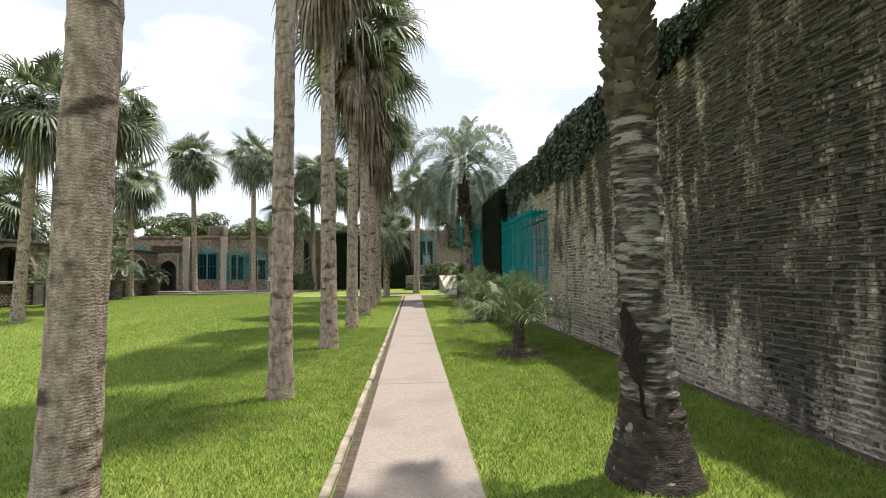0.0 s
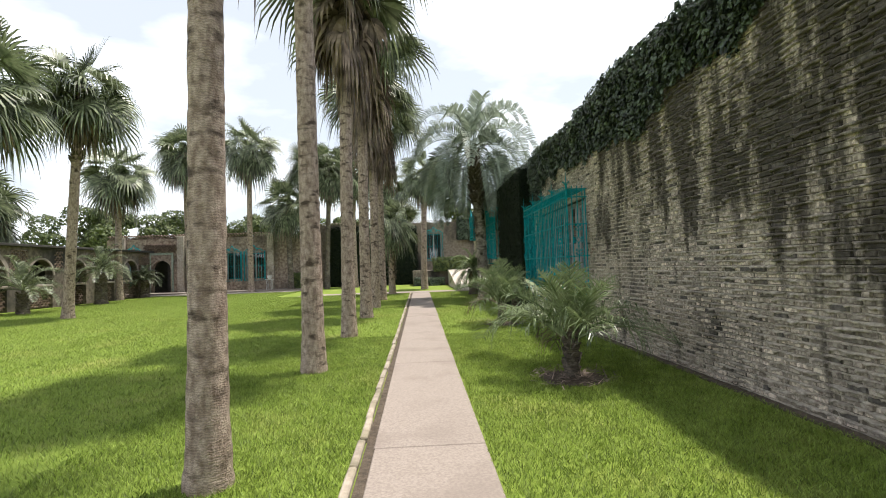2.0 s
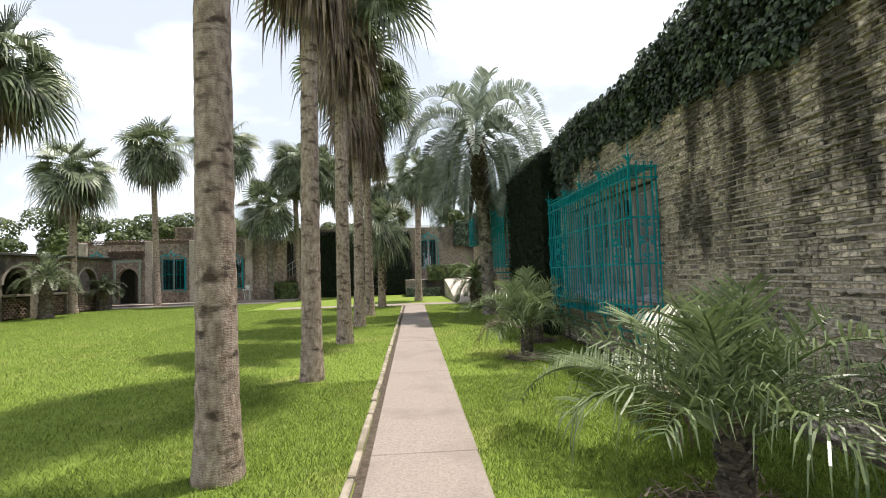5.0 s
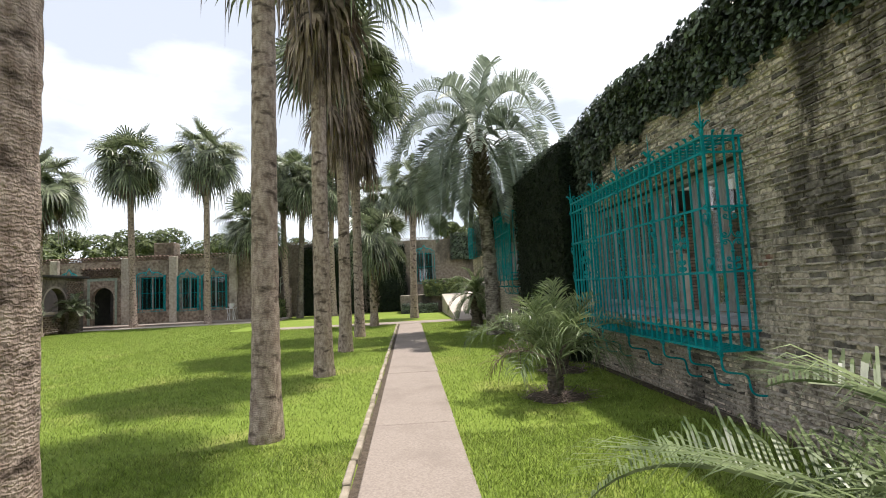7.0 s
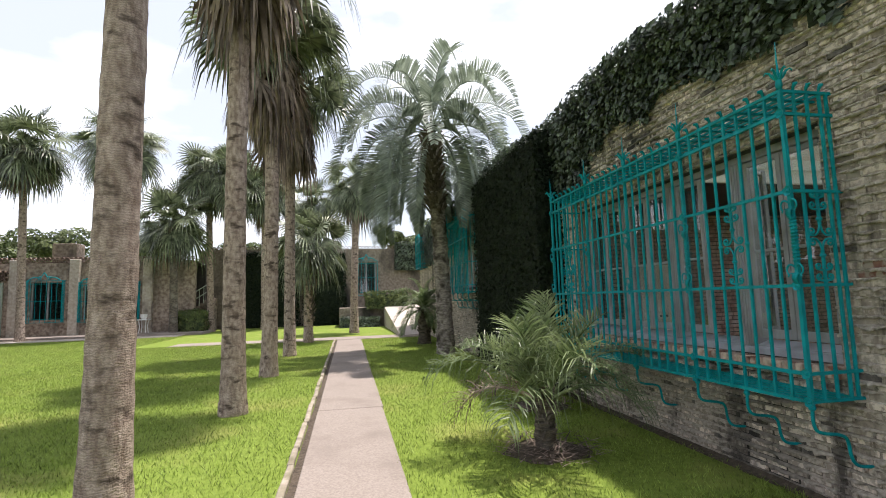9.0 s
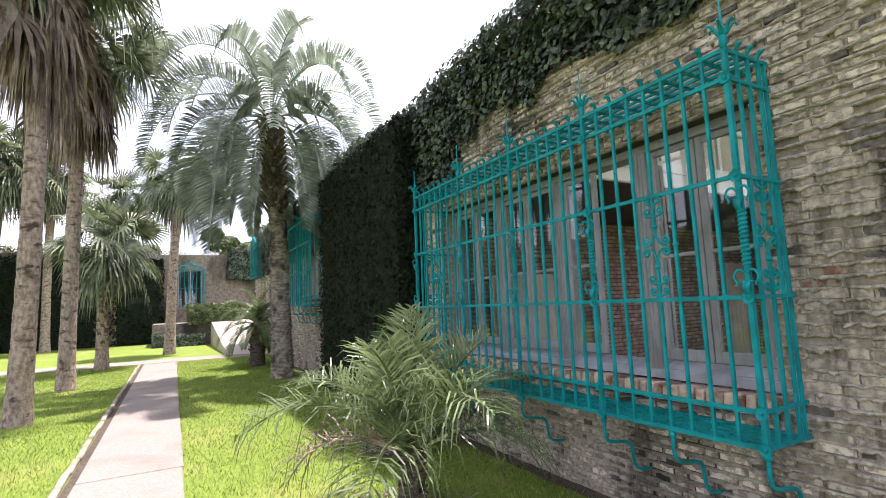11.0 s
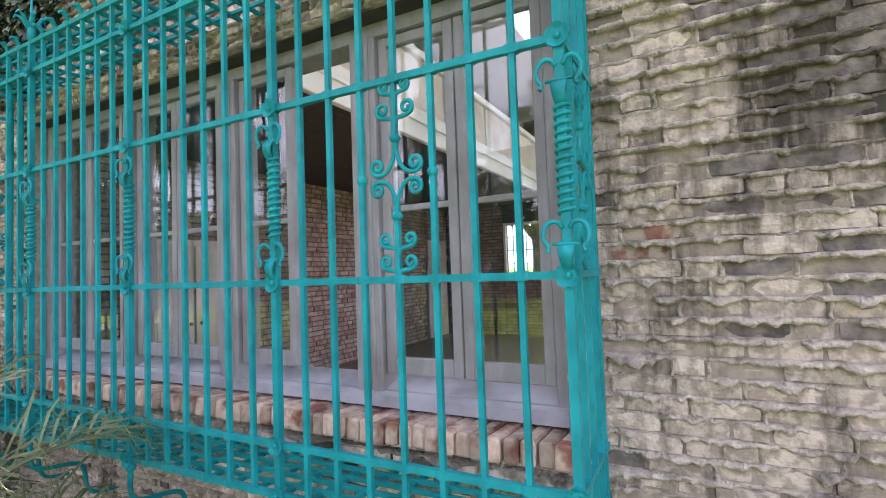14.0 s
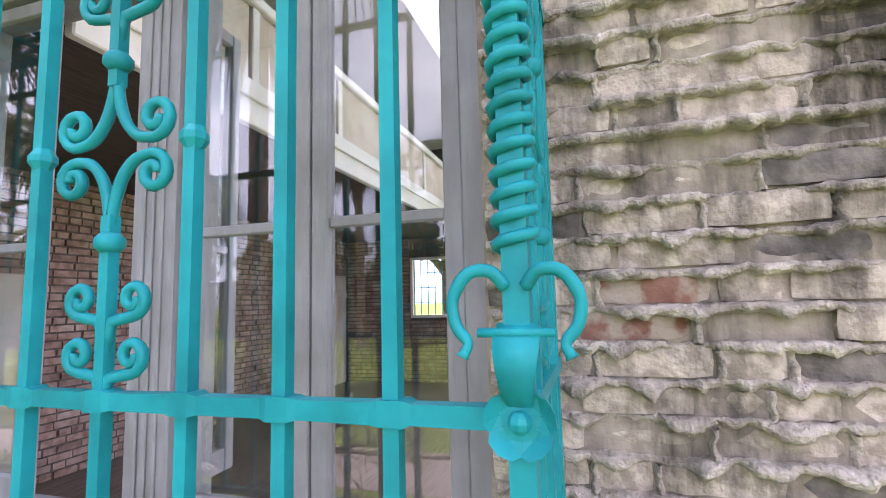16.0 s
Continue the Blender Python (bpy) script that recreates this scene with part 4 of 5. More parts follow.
        # cupped strap
        s = [(0.012, -0.008, 0.021), (0.024, -0.018, 0.025), (0.036, -0.034, 0.024), (0.041, -0.052, 0.021), (0.037, -0.072, 0.018), (0.026, -0.088, 0.015), (0.012, -0.1, 0.011)]
        m = len(bd.v)
        for o_, z_, w_ in s:
            for sd in (-1, 1):
                bd.v.append(tuple(c + out * o_ + ux * w_ * sd + Vector((0, 0, z_))))
            for sd in (1, -1):
                bd.v.append(tuple(c + out * (o_ - 0.006) + ux * w_ * sd + Vector((0, 0, z_))))
        for i in range(len(s) - 1):
            for k in range(4):
                bd.f.append((m + 4 * i + k, m + 4 * i + (k + 1) % 4, m + 4 * i + 4 + (k + 1) % 4, m + 4 * i + 4 + k))
        part("cup", bd, M["teal"], parent, smooth=True)


def rosette(parent, x, y, z, u, out, r=0.037):
    """A hammered flower with five petals over a crossing."""
    bd = Build()
    ux, o = Vector(u), Vector(out)
    c = Vector((x, y, z)) + o * 0.014
    for k in range(5):
        a = 2 * math.pi * k / 5 + math.pi / 2
        d = ux * math.cos(a) + Vector((0, 0, 1)) * math.sin(a)
        s = ux * -math.sin(a) + Vector((0, 0, 1)) * math.cos(a)
        m = len(bd.v)
        ring = [(0.12, 0.0, 0.004), (0.4, 0.38, 0.004), (0.7, 0.56, 0.008), (0.95, 0.4, 0.014), (1.04, 0.0, 0.017), (0.95, -0.4, 0.014), (0.7, -0.56, 0.008), (0.4, -0.38, 0.004)]
        for a_, b_, h in ring:
            bd.v.append(tuple(c + d * r * a_ + s * r * b_ + o * h))
        for a_, b_, h in ring:
            bd.v.append(tuple(c + d * r * a_ + s * r * b_ + o * (h - 0.008)))
        bd.v.append(tuple(c + d * r * 0.62 + o * 0.002))
        for k2 in range(8):
            bd.f.append((m + k2, m + (k2 + 1) % 8, m + 16))
            bd.f.append((m + k2, m + 8 + k2, m + 8 + (k2 + 1) % 8, m + (k2 + 1) % 8))
        bd.f.append(tuple(m + 15 - k2 for k2 in range(8)))
    bd.ball(c + o * 0.008, 0.0125, 6)
    part("rosette", bd, M["teal"], parent)


def scroll_bar(parent, x, y, u, out):
    """The ornament bar: four pairs of C-scrolls round a split diamond."""
    bd = Build()
    ux, o = Vector(u), Vector(out)
    c = Vector((x, y, 0))
    Z = Vector((0, 0, 1))

    def pt(a, z):
        return c + ux * a + Z * z
    for za, zb in ((1.66, 1.915), (2.115, 2.37)):
        bd = Build()
        bar(bd, pt(0, za), pt(0, zb), 0.009)
        part("scroll_stem", bd, M["teal"], parent)
    for z_ in (1.875, 2.155):
        bd = Build()
        bd.tube([pt(0, z_ - 0.014), pt(0, z_ - 0.006), pt(0, z_ + 0.006), pt(0, z_ + 0.014)], [0.014, 0.021, 0.021, 0.014], 8)
        part("collar", bd, M["teal"], parent, smooth=True)
    for sd in (-1, 1):
        def sc(z_, up, r, reach):
            cc = pt(sd * reach, z_)
            st = [pt(0, z_ - up * 0.075), pt(sd * 0.006, z_ - up * 0.045), pt(sd * (reach - r) * 0.5, z_ - up * (r + 0.006))]
            if up > 0:
                sp = spiral(cc, ux * sd, Z, r, 1.3, -math.pi / 2, 18)
            else:
                sp = spiral(cc, ux * sd, -Z, r, 1.3, -math.pi / 2, 18)
            part("scroll", Build().tube(st + sp, [0.009] * 3 + [0.009 - 0.002 * i / 18 for i in range(19)], 6), M["teal"], parent, smooth=True)
        sc(1.712, 1, 0.025, 0.05)          # lowest, curling up
        sc(1.792, 1, 0.025, 0.05)
        sc(2.262, 1, 0.029, 0.05)
        sc(2.345, 1, 0.022, 0.042)
        # crossing of the diamond
        part("scroll", Build().tube(smooth([pt(0, 1.9), pt(sd * 0.008, 1.942), pt(sd * 0.022, 1.976), pt(sd * 0.045, 1.998), pt(sd * 0.074, 2.004)], 3) +
                                    spiral(pt(sd * 0.078, 1.974), ux * sd, -Z, 0.029, 1.25, -math.pi * 0.48, 16), 0.0088, 6), M["teal"], parent, smooth=True)
        part("scroll", Build().tube(smooth([pt(0, 2.13), pt(sd * 0.008, 2.09), pt(sd * 0.022, 2.056), pt(sd * 0.045, 2.033), pt(sd * 0.074, 2.027)], 3) +
                                    spiral(pt(sd * 0.078, 2.058), ux * sd, Z, 0.031, 1.25, -math.pi * 0.48, 16), 0.0088, 6), M["teal"], parent, smooth=True)


def finial(parent, x, y, z):
    """A fleur of curled leaves with a spike."""
    bd = Build()
    c = Vector((x, y, z))
    bd.tube([c, c + Vector((0, 0, 0.04)), c + Vector((0, 0, 0.06)), c + Vector((0, 0, 0.12)), c + Vector((0, 0, 0.17)), c + Vector((0, 0, 0.40))], [0.014, 0.026, 0.026, 0.018, 0.009, 0.002], 7)
    spike = part("finial", bd, M["teal"], parent, smooth=True)
    for k in range(6):
        a = k * math.pi / 3 + 0.3
        d = Vector((math.cos(a), math.sin(a), 0))
        pts = [c + Vector((0, 0, 0.08)), c + d * 0.028 + Vector((0, 0, 0.11)), c + d * 0.055 + Vector((0, 0, 0.155)), c + d * 0.08 + Vector((0, 0, 0.165)), c + d * 0.092 + Vector((0, 0, 0.145))]
        part("curl", Build().tube(pts, [0.009, 0.012, 0.011, 0.008, 0.005], 5), M["teal"], spike, smooth=True)


def bracket(parent, x, y, z, wall_x):
    """A bent stay running down to the wall."""
    bd = Build()
    dx = wall_x - x
    pts = [(x, y, z), (x, y, z - 0.14), (x + 0.05, y, z - 0.20), (x + dx * 0.45, y, z - 0.23), (x + dx * 0.58, y, z - 0.27), (x + dx * 0.63, y, z - 0.40), (x + dx * 0.75, y, z - 0.46), (x + dx + 0.02, y, z - 0.48)]
    bd.tube(smooth(pts, 4), 0.013, 7)
    bd.ball((x, y, z - 0.02), 0.026, 6)
    part("bracket", bd, M["teal"], parent, smooth=True)


def grille(y0, y1, posts, label, dz=0.0, top=3.16, full=True):
    """A projecting iron window cage on the east wall between y0 and y1."""
    cage = tagged(empty("window_grille", (WX, (y0 + y1) / 2, 0.8 + dz)), label, "window grille", "window grilles")
    cage.matrix_basis = Matrix.Identity(4)
    cage.matrix_basis = pose(0, 0, dz)
    X = 3.30
    rails = (0.80, 1.0, 1.65, 2.37, 2.98, top)
    # front uprights, evenly spaced between posts
    stops = [y0, *posts, y1]
    special = []
    bars_y = []
    for k, (a, c) in enumerate(zip(stops, stops[1:])):
        m = 8 if (k in (0, len(stops) - 2)) else 7
        for i in range(1, m):
            yb = a + (c - a) * i / m
            bars_y.append(yb)
            if k in (0, len(stops) - 2) and i == 4:
                special.append(yb)
    for z in rails:
        pts, rad = [(X, y0 - 0.02, z)], [0.0128]
        for yb in bars_y:
            for dy, w in ((-0.026, 0.0122), (-0.015, 0.0152), (0.015, 0.0152), (0.026, 0.0122)):
                pts.append((X, yb + dy, z + R.uniform(-0.0006, 0.0006)))
                rad.append(w + R.uniform(-0.0006, 0.0006))
        b = Build().tube(pts + [(X, y1 + 0.02, z)], [w * 1.414 for w in rad + [0.0128]], 4)
        part("rail", b, M["teal"], cage)
        for yy in (y0, y1):
            b = Build()
            bar(b, (X, yy, z), (WX + 0.06, yy, z), 0.0115)
            part("rail", b, M["teal"], cage)
    for yb in bars_y:
        b = Build()
        if yb in special and full:
            bar(b, (X, yb, 0.80), (X, yb, 1.66))
            b2 = Build()
            bar(b2, (X, yb, 2.37), (X, yb, top))
            part("upright", b2, M["teal"], cage)
        else:
            bar(b, (X, yb, 0.80), (X, yb, top))
            if any(0.1 < abs(yb - s) < 0.2 for s in special):
                part("collar", Build().tube([(X, yb, 2.0), (X, yb, 2.012), (X, yb, 2.022), (X, yb, 2.034)], [0.012, 0.02, 0.02, 0.012], 8), M["teal"], cage)
        part("upright", b, M["teal"], cage)
        b = Build()      # leaf curl on the crest
        b.tube([(X, yb, top), (X - 0.008, yb, top + 0.035), (X - 0.025, yb, top + 0.06), (X - 0.046, yb, top + 0.056), (X - 0.05, yb, top + 0.042)], [0.008, 0.013, 0.018, 0.011, 0.005], 5)
        part("crest_leaf", b, M["teal"], cage, smooth=True)
    # posts
    for yb in stops:
        b = Build()
        bar(b, (X, yb, 0.76), (X, yb, top + 0.03), 0.0145)
        part("post", b, M["teal"], cage)
        coil_post(cage, X, yb, (0, 1, 0), full)
        for z in (0.80, 1.0, 1.65, 2.37, 2.98):
            rosette(cage, X, yb, z, (0, 1, 0), (-1, 0, 0))
        finial(cage, X, yb, top)
        bracket(cage, X, yb, 0.78, WX)
    for a, c in ((stops[0], stops[1]), (stops[-2], stops[-1])):
        bracket(cage, X, (a + c) / 2, 0.78, WX)
    if full:
        for yb in special:
            scroll_bar(cage, X, yb, (0, 1, 0), (-1, 0, 0))
    # ends
    for yy, o in ((y0, -1), (y1, 1)):
        for i, xb in enumerate((3.42, 3.54, 3.66, 3.725)):
            b = Build()
            if i == 1 and full:
                bar(b, (xb, yy, 0.80), (xb, yy, 1.66))
                b2 = Build()
                bar(b2, (xb, yy, 2.37), (xb, yy, top))
                part("upright", b2, M["teal"], cage)
            else:
                bar(b, (xb, yy, 0.80), (xb, yy, top))
            part("upright", b, M["teal"], cage)
            if i < 3:
                b = Build()
                b.tube([(xb, yy, top), (xb, yy + o * 0.008, top + 0.035), (xb, yy + o * 0.025, top + 0.06), (xb, yy + o * 0.046, top + 0.056)], [0.008, 0.013, 0.018, 0.009], 5)
                part("crest_leaf", b, M["teal"], cage, smooth=True)
        if full:
            scroll_bar(cage, 3.54, yy, (1, 0, 0), (0, o, 0))
    # lattice floor and roof
    for z, name in ((0.80, "floor_lattice"), (top, "roof_lattice")):
        for xb in (3.38, 3.46, 3.54, 3.62, 3.70):
            b = Build()
            bar(b, (xb, y0, z + 0.004), (xb, y1, z + 0.004), 0.009)
            part("lattice_bar", b, M["teal"], cage)
        for yb in bars_y + list(posts):
            b = Build()
            bar(b, (X, yb, z - 0.004), (WX + 0.03, yb, z - 0.004), 0.0095)
            part("lattice_bar", b, M["teal"], cage)
    return cage


grille(13.32, 17.71, (14.516, 15.53, 16.53), "turquoise-painted wrought iron window cage with coils and scrolls")
grille(23.6, 26.3, (24.95,), "turquoise-painted wrought iron window cage further along the wall", 1.0, 3.0, False)


# ---- the window behind it ----
def rect_frame(y0, y1, z0, z1, x0, x1, w, bottom=None):
    """Four mitred-looking members round an opening in the plane x."""
    b = Build()
    bt = bottom or w
    for bb in (bevel_box(x0, x1, y0, y0 + w, z0, z1, 0.004), bevel_box(x0, x1, y1 - w, y1, z0, z1, 0.004),
               bevel_box(x0 + 0.002, x1 - 0.002, y0 + w, y1 - w, z0, z0 + bt, 0.004), bevel_box(x0 + 0.002, x1 - 0.002, y0 + w, y1 - w, z1 - w, z1, 0.004)):
        b.add(bb.v, bb.f)
    return b


win = tagged(empty("window_1"), "long grey-painted timber casement window with a brick sill", "window", "", "structure")
wy0, wy1, wz0, wz1 = WIN
fx0, fx1 = 3.90, 4.02
part("window_frame", rect_frame(wy0, wy1, wz0 + 0.05, wz1, fx0, fx1 + 0.06, 0.075, 0.06), M["grey_wood"], win)
units = [(13.535, 14.41), (14.57, 15.46), (15.62, 16.52), (16.68, 17.645)]
for a, c in zip(units, units[1:]):
    b = bevel_box(fx0 - 0.012, fx1 + 0.05, a[1], c[0], wz0 + 0.1, wz1 - 0.07, 0.006)
    for off in (0.045, 0.08, 0.115):
        q = bevel_box(fx0 - 0.022, fx0 - 0.010, a[1] + off - 0.011, a[1] + off + 0.011, wz0 + 0.1, wz1 - 0.075, 0.004)
        b.add(q.v, q.f)
    part("mullion", b, M["grey_wood"], win)
for ui, (a, c) in enumerate(units):
    mid = (a + c) / 2
    for k, (p, q) in enumerate(((a + 0.004, mid - 0.004), (mid + 0.004, c - 0.004))):
        leaf = empty("casement")
        leaf.parent = win
        swung = ui == 1 and k == 0
        sash = rect_frame(p, q, 1.165, wz1 - 0.085, fx0 + 0.02, fx0 + 0.065, 0.05, 0.085)
        bb = bevel_box(fx0 + 0.03, fx0 + 0.06, p + 0.05, q - 0.05, 1.985, 2.015, 0.004)
        sash.add(bb.v, bb.f)
        pane = Build().box(fx0 + 0.040, fx0 + 0.044, p + 0.05, q - 0.05, 1.25, 1.985)
        pane2 = Build().box(fx0 + 0.040, fx0 + 0.044, p + 0.05, q - 0.05, 2.015, wz1 - 0.135)
        s_ob = part("sash", sash, M["grey_wood"], leaf)
        for pn in (pane, pane2):
            part("pane", pn, M["glass"], leaf).visible_shadow = False
        if swung:
            leaf.matrix_basis = Matrix.Translation((fx0 + 0.06, p, 0)) @ Matrix.Rotation(radians(-85), 4, "Z") @ Matrix.Translation((-fx0 - 0.06, -p, 0))
b = Build()
b.add([(3.862, wy0 + 0.01, 1.015), (3.862, wy1 - 0.01, 1.015), (3.862, wy1 - 0.01, 1.072), (3.862, wy0 + 0.01, 1.072), (4.06, wy0 + 0.01, 1.035), (4.06, wy1 - 0.01, 1.035), (4.06, wy1 - 0.01, 1.14), (4.06, wy0 + 0.01, 1.14)],
      [(0, 3, 2, 1), (3, 7, 6, 2), (4, 5, 6, 7), (0, 1, 5, 4), (0, 4, 7, 3), (1, 2, 6, 5)])
part("window_sill", b, M["sill_wood"], win, "pale blue-grey painted timber sill")
sill = tagged(empty("brick_sill"), "worn red brick sill laid on edge under the window", "sill", "", "structure")
M["sill_brick"] = mat("sill_brick", (0.40, 0.29, 0.225), (0.56, 0.45, 0.36), rough=0.95, scale=18, bump=0.7, bscale=60, vary=0.3, stain=(0.22, 0.10, 0.065), sscale=6, slo=0.5, shi=0.62)
sb = [bevel_box(-0.14, 0.14, -0.031, 0.031, -0.05, 0.05, 0.01).mesh("sill_brick", M["sill_brick"])]
yy = wy0 - 0.04
while yy < wy1 + 0.03:
    ob = new("sill_brick", sb[0])
    ob.parent = sill
    ob.matrix_basis = pose(3.79 + R.uniform(-0.012, 0.012), yy + 0.034, 0.955 + R.uniform(-0.006, 0.006), R.uniform(-2, 2), R.uniform(2, 6), R.uniform(-2, 2))
    yy += 0.070
lin = Build()
lin.box(WX + 0.015, WX + 0.3, wy0 - 0.02, wy1 + 0.02, wz1 - 0.004, wz1 + 0.10)
tagged(part("lintel", lin, M["dark"]), "dark timber lintel over the window", "lintel", "", "structure")

# second window, plain behind its cage
win2 = tagged(empty("window_2"), "grey timber window behind the further cage", "window", "", "structure")
part("window_frame", rect_frame(WIN2[0], WIN2[1], WIN2[2], WIN2[3], 3.9, 4.0, 0.08), M["grey_wood"], win2)
part("pane", Build().box(3.945, 3.95, WIN2[0] + 0.08, WIN2[1] - 0.08, WIN2[2] + 0.08, WIN2[3] - 0.08), M["glass"], win2).visible_shadow = False
for k in range(1, 4):
    yb = WIN2[0] + (WIN2[1] - WIN2[0]) * k / 4
    part("mullion", bevel_box(3.905, 3.99, yb - 0.03, yb + 0.03, WIN2[2] + 0.08, WIN2[3] - 0.08, 0.004), M["grey_wood"], win2)

# ---- the room behind the window ----
rx0, rx1, ry0, ry1, rz0, rz1 = 4.14, 11.2, 10.6, 17.75, 0.35, 4.6
GAL_Y, GAL_Z = 15.3, 2.95          # the gallery's edge and its underside


def room_piece(name, x0, x1, y0, y1, z0, z1, m, label, cat=""):
    return tagged(part(name, Build().box(x0, x1, y0, y1, z0, z1), m), label, cat, "", "structure")


room_piece("floor", rx0, rx1, ry0, ry1, rz0 - 0.1, rz0, M["boards"], "dark worn timber floor of the empty room", "floor")
b = Build()          # gaps along the middle, added to let daylight into the room
b.box(rx0, 5.2, ry0, ry1, rz1, rz1 + 0.1)
b.box(10.2, rx1, ry0, ry1, rz1, rz1 + 0.1)
for y0_, y1_ in ((ry0, 10.9), (12.6, 13.2), (14.8, ry1)):
    b.box(5.2, 10.2, y0_, y1_, rz1, rz1 + 0.1)
tagged(part("ceiling", b, M["white"]), "white painted board ceiling with gaps added to let daylight in", "ceiling", "", "structure")
# out of view; left open above so that daylight reaches the room
room_piece("wall_south", rx0, rx1, ry0 - 0.2, ry0, rz0 - 0.1, 1.2, M["white"], "unseen pale inner wall, kept low to let daylight in", "wall")
nw = room_piece("wall_north", rx0, rx1 + 0.25, ry1, ry1 + 0.25, rz0 - 0.1, rz1 + 0.1, M["room_bed"], "bare red brick inner wall", "wall")
OW = (15.35, 16.45, 1.5, 2.6)
b = Build()
ya = ry0 - 0.2
# the first opening is out of view, added to brighten the room
for a, c, za, zb in ((11.0, 13.6, 1.0, 3.1), OW):
    b.box(rx1, rx1 + 0.25, ya, a, rz0 - 0.1, rz1 + 0.1)
    b.box(rx1, rx1 + 0.25, a, c, rz0 - 0.1, za)
    b.box(rx1, rx1 + 0.25, a, c, zb, rz1 + 0.1)
    ya = c
b.box(rx1, rx1 + 0.25, ya, ry1, rz0 - 0.1, rz1 + 0.1)
fw = tagged(part("wall_far", b, M["room_bed"]), "bare brick far wall with a barred window and an added unseen daylight opening", "wall", "", "structure")
ow = tagged(empty("window_3"), "barred window on the room's far side", "window", "", "structure")
part("window_frame", rect_frame(OW[0], OW[1], OW[2], OW[3], rx1 - 0.02, rx1 + 0.05, 0.05), M["white"], ow)
for k in range(1, 8):
    b = Build()
    yb = OW[0] + (OW[1] - OW[0]) * k / 8
    bar(b, (rx1 + 0.2, yb, OW[2]), (rx1 + 0.2, yb, OW[3]), 0.007)
    part("bar", b, M["teal"], ow)
for k in range(1, 4):
    b = Build()
    zb = OW[2] + (OW[3] - OW[2]) * k / 4
    bar(b, (rx1 + 0.19, OW[0], zb), (rx1 + 0.19, OW[1], zb), 0.007)
    part("bar", b, M["teal"], ow)


def room_bricks(parent, axis, at, u0, u1, z0, z1, seed, out, gap=None):
    """Joined courses of worn bricks on an inner wall, some of them sooty; gap: a doorway (u0, u1, top) left out."""
    rr, b = random.Random(seed), Build()
    zz, k = z0, 0
    while zz < z1:
        u = u0 - (k % 2) * 0.11
        while u < u1:
            ln = 0.2 if rr.random() < 0.6 else 0.1
            a, c, p = max(u, u0), min(u + ln, u1), at + out * rr.uniform(0.006, 0.022)
            if c - a > 0.03 and not (gap and a < gap[1] and c > gap[0] and zz < gap[2]):
                lo, hi = sorted((p, at - out * 0.01))
                if axis == "y":
                    b.box(a, c, lo, hi, zz, zz + 0.052)
                else:
                    b.box(lo, hi, a, c, zz, zz + 0.052)
            u += ln + 0.016
        zz += 0.069
        k += 1
    part("brickwork", b, M["room_brick"], parent)["kind"] = "stuff"


room_bricks(nw, "y", ry1, rx0 + 0.04, rx1 - 0.03, rz0 + 0.01, GAL_Z - 0.03, 4, -1, (10.25, 11.1, 2.0))
room_bricks(fw, "x", rx1, 13.65, OW[0] - 0.02, rz0 + 0.01, 3.05, 6, -1)
room_bricks(fw, "x", rx1, OW[0], OW[1], rz0 + 0.01, OW[2] - 0.06, 8, -1)
room_bricks(fw, "x", rx1, OW[1] + 0.02, ry1 - 0.03, rz0 + 0.01, GAL_Z - 0.03, 7, -1)
# gallery over the room's north side
M["soffit"] = mat("dark_stained_boards", (0.035, 0.027, 0.021), (0.075, 0.058, 0.045), rough=0.7, scale=5, stretch=(1, 9, 1), bump=0.25)
M["panel"] = mat("faded_buff_paint", (0.50, 0.42, 0.34), (0.62, 0.54, 0.46), rough=0.8, scale=4, bump=0.2, stain=(0.70, 0.66, 0.60), sscale=2.5)
gal = tagged(empty("gallery"), "timber gallery with a white fascia and buff panels over the room", "gallery", "", "structure")
part("soffit", bevel_box(rx0 + 0.01, rx1 - 0.01, GAL_Y, ry1 - 0.03, GAL_Z, GAL_Z + 0.09, 0.006), M["soffit"], gal, "dark stained board soffit")
part("fascia", bevel_box(rx0 + 0.01, rx1 - 0.01, GAL_Y - 0.06, GAL_Y - 0.002, GAL_Z - 0.03, GAL_Z + 0.27, 0.008), M["white"], gal, "white painted fascia board")
part("moulding", bevel_box(rx0 + 0.01, rx1 - 0.01, GAL_Y - 0.085, GAL_Y - 0.063, GAL_Z + 0.13, GAL_Z + 0.17, 0.006), M["white"], gal)
part("cap_rail", bevel_box(rx0 + 0.01, rx1 - 0.01, GAL_Y - 0.07, GAL_Y + 0.06, GAL_Z + 0.78, GAL_Z + 0.86, 0.01), M["white"], gal)
xx = rx0 + 0.02
while xx < rx1 - 0.3:
    part("panel", bevel_box(xx + 0.07, min(xx + 1.1, rx1 - 0.02), GAL_Y - 0.03, GAL_Y, GAL_Z + 0.275, GAL_Z + 0.775, 0.006), M["panel"], gal, "faded buff panel")
    part("post", bevel_box(xx, xx + 0.068, GAL_Y - 0.045, GAL_Y + 0.03, GAL_Z + 0.272, GAL_Z + 0.778, 0.006), M["white"], gal)
    xx += 1.12
tagged(part("cornice", bevel_box(rx1 - 0.16, rx1 - 0.004, 13.45, GAL_Y - 0.09, 3.1, 3.42, 0.01), M["white"]), "white painted cornice board on the far wall", "cornice", "", "structure")
for yb in (11.7, 14.1):
    tagged(part("beam", bevel_box(rx0 + 0.01, rx1 - 0.17, yb - 0.12, yb + 0.12, 4.2, rz1 - 0.004, 0.01), M["white"]), "white painted ceiling beam", "beam", "beams")
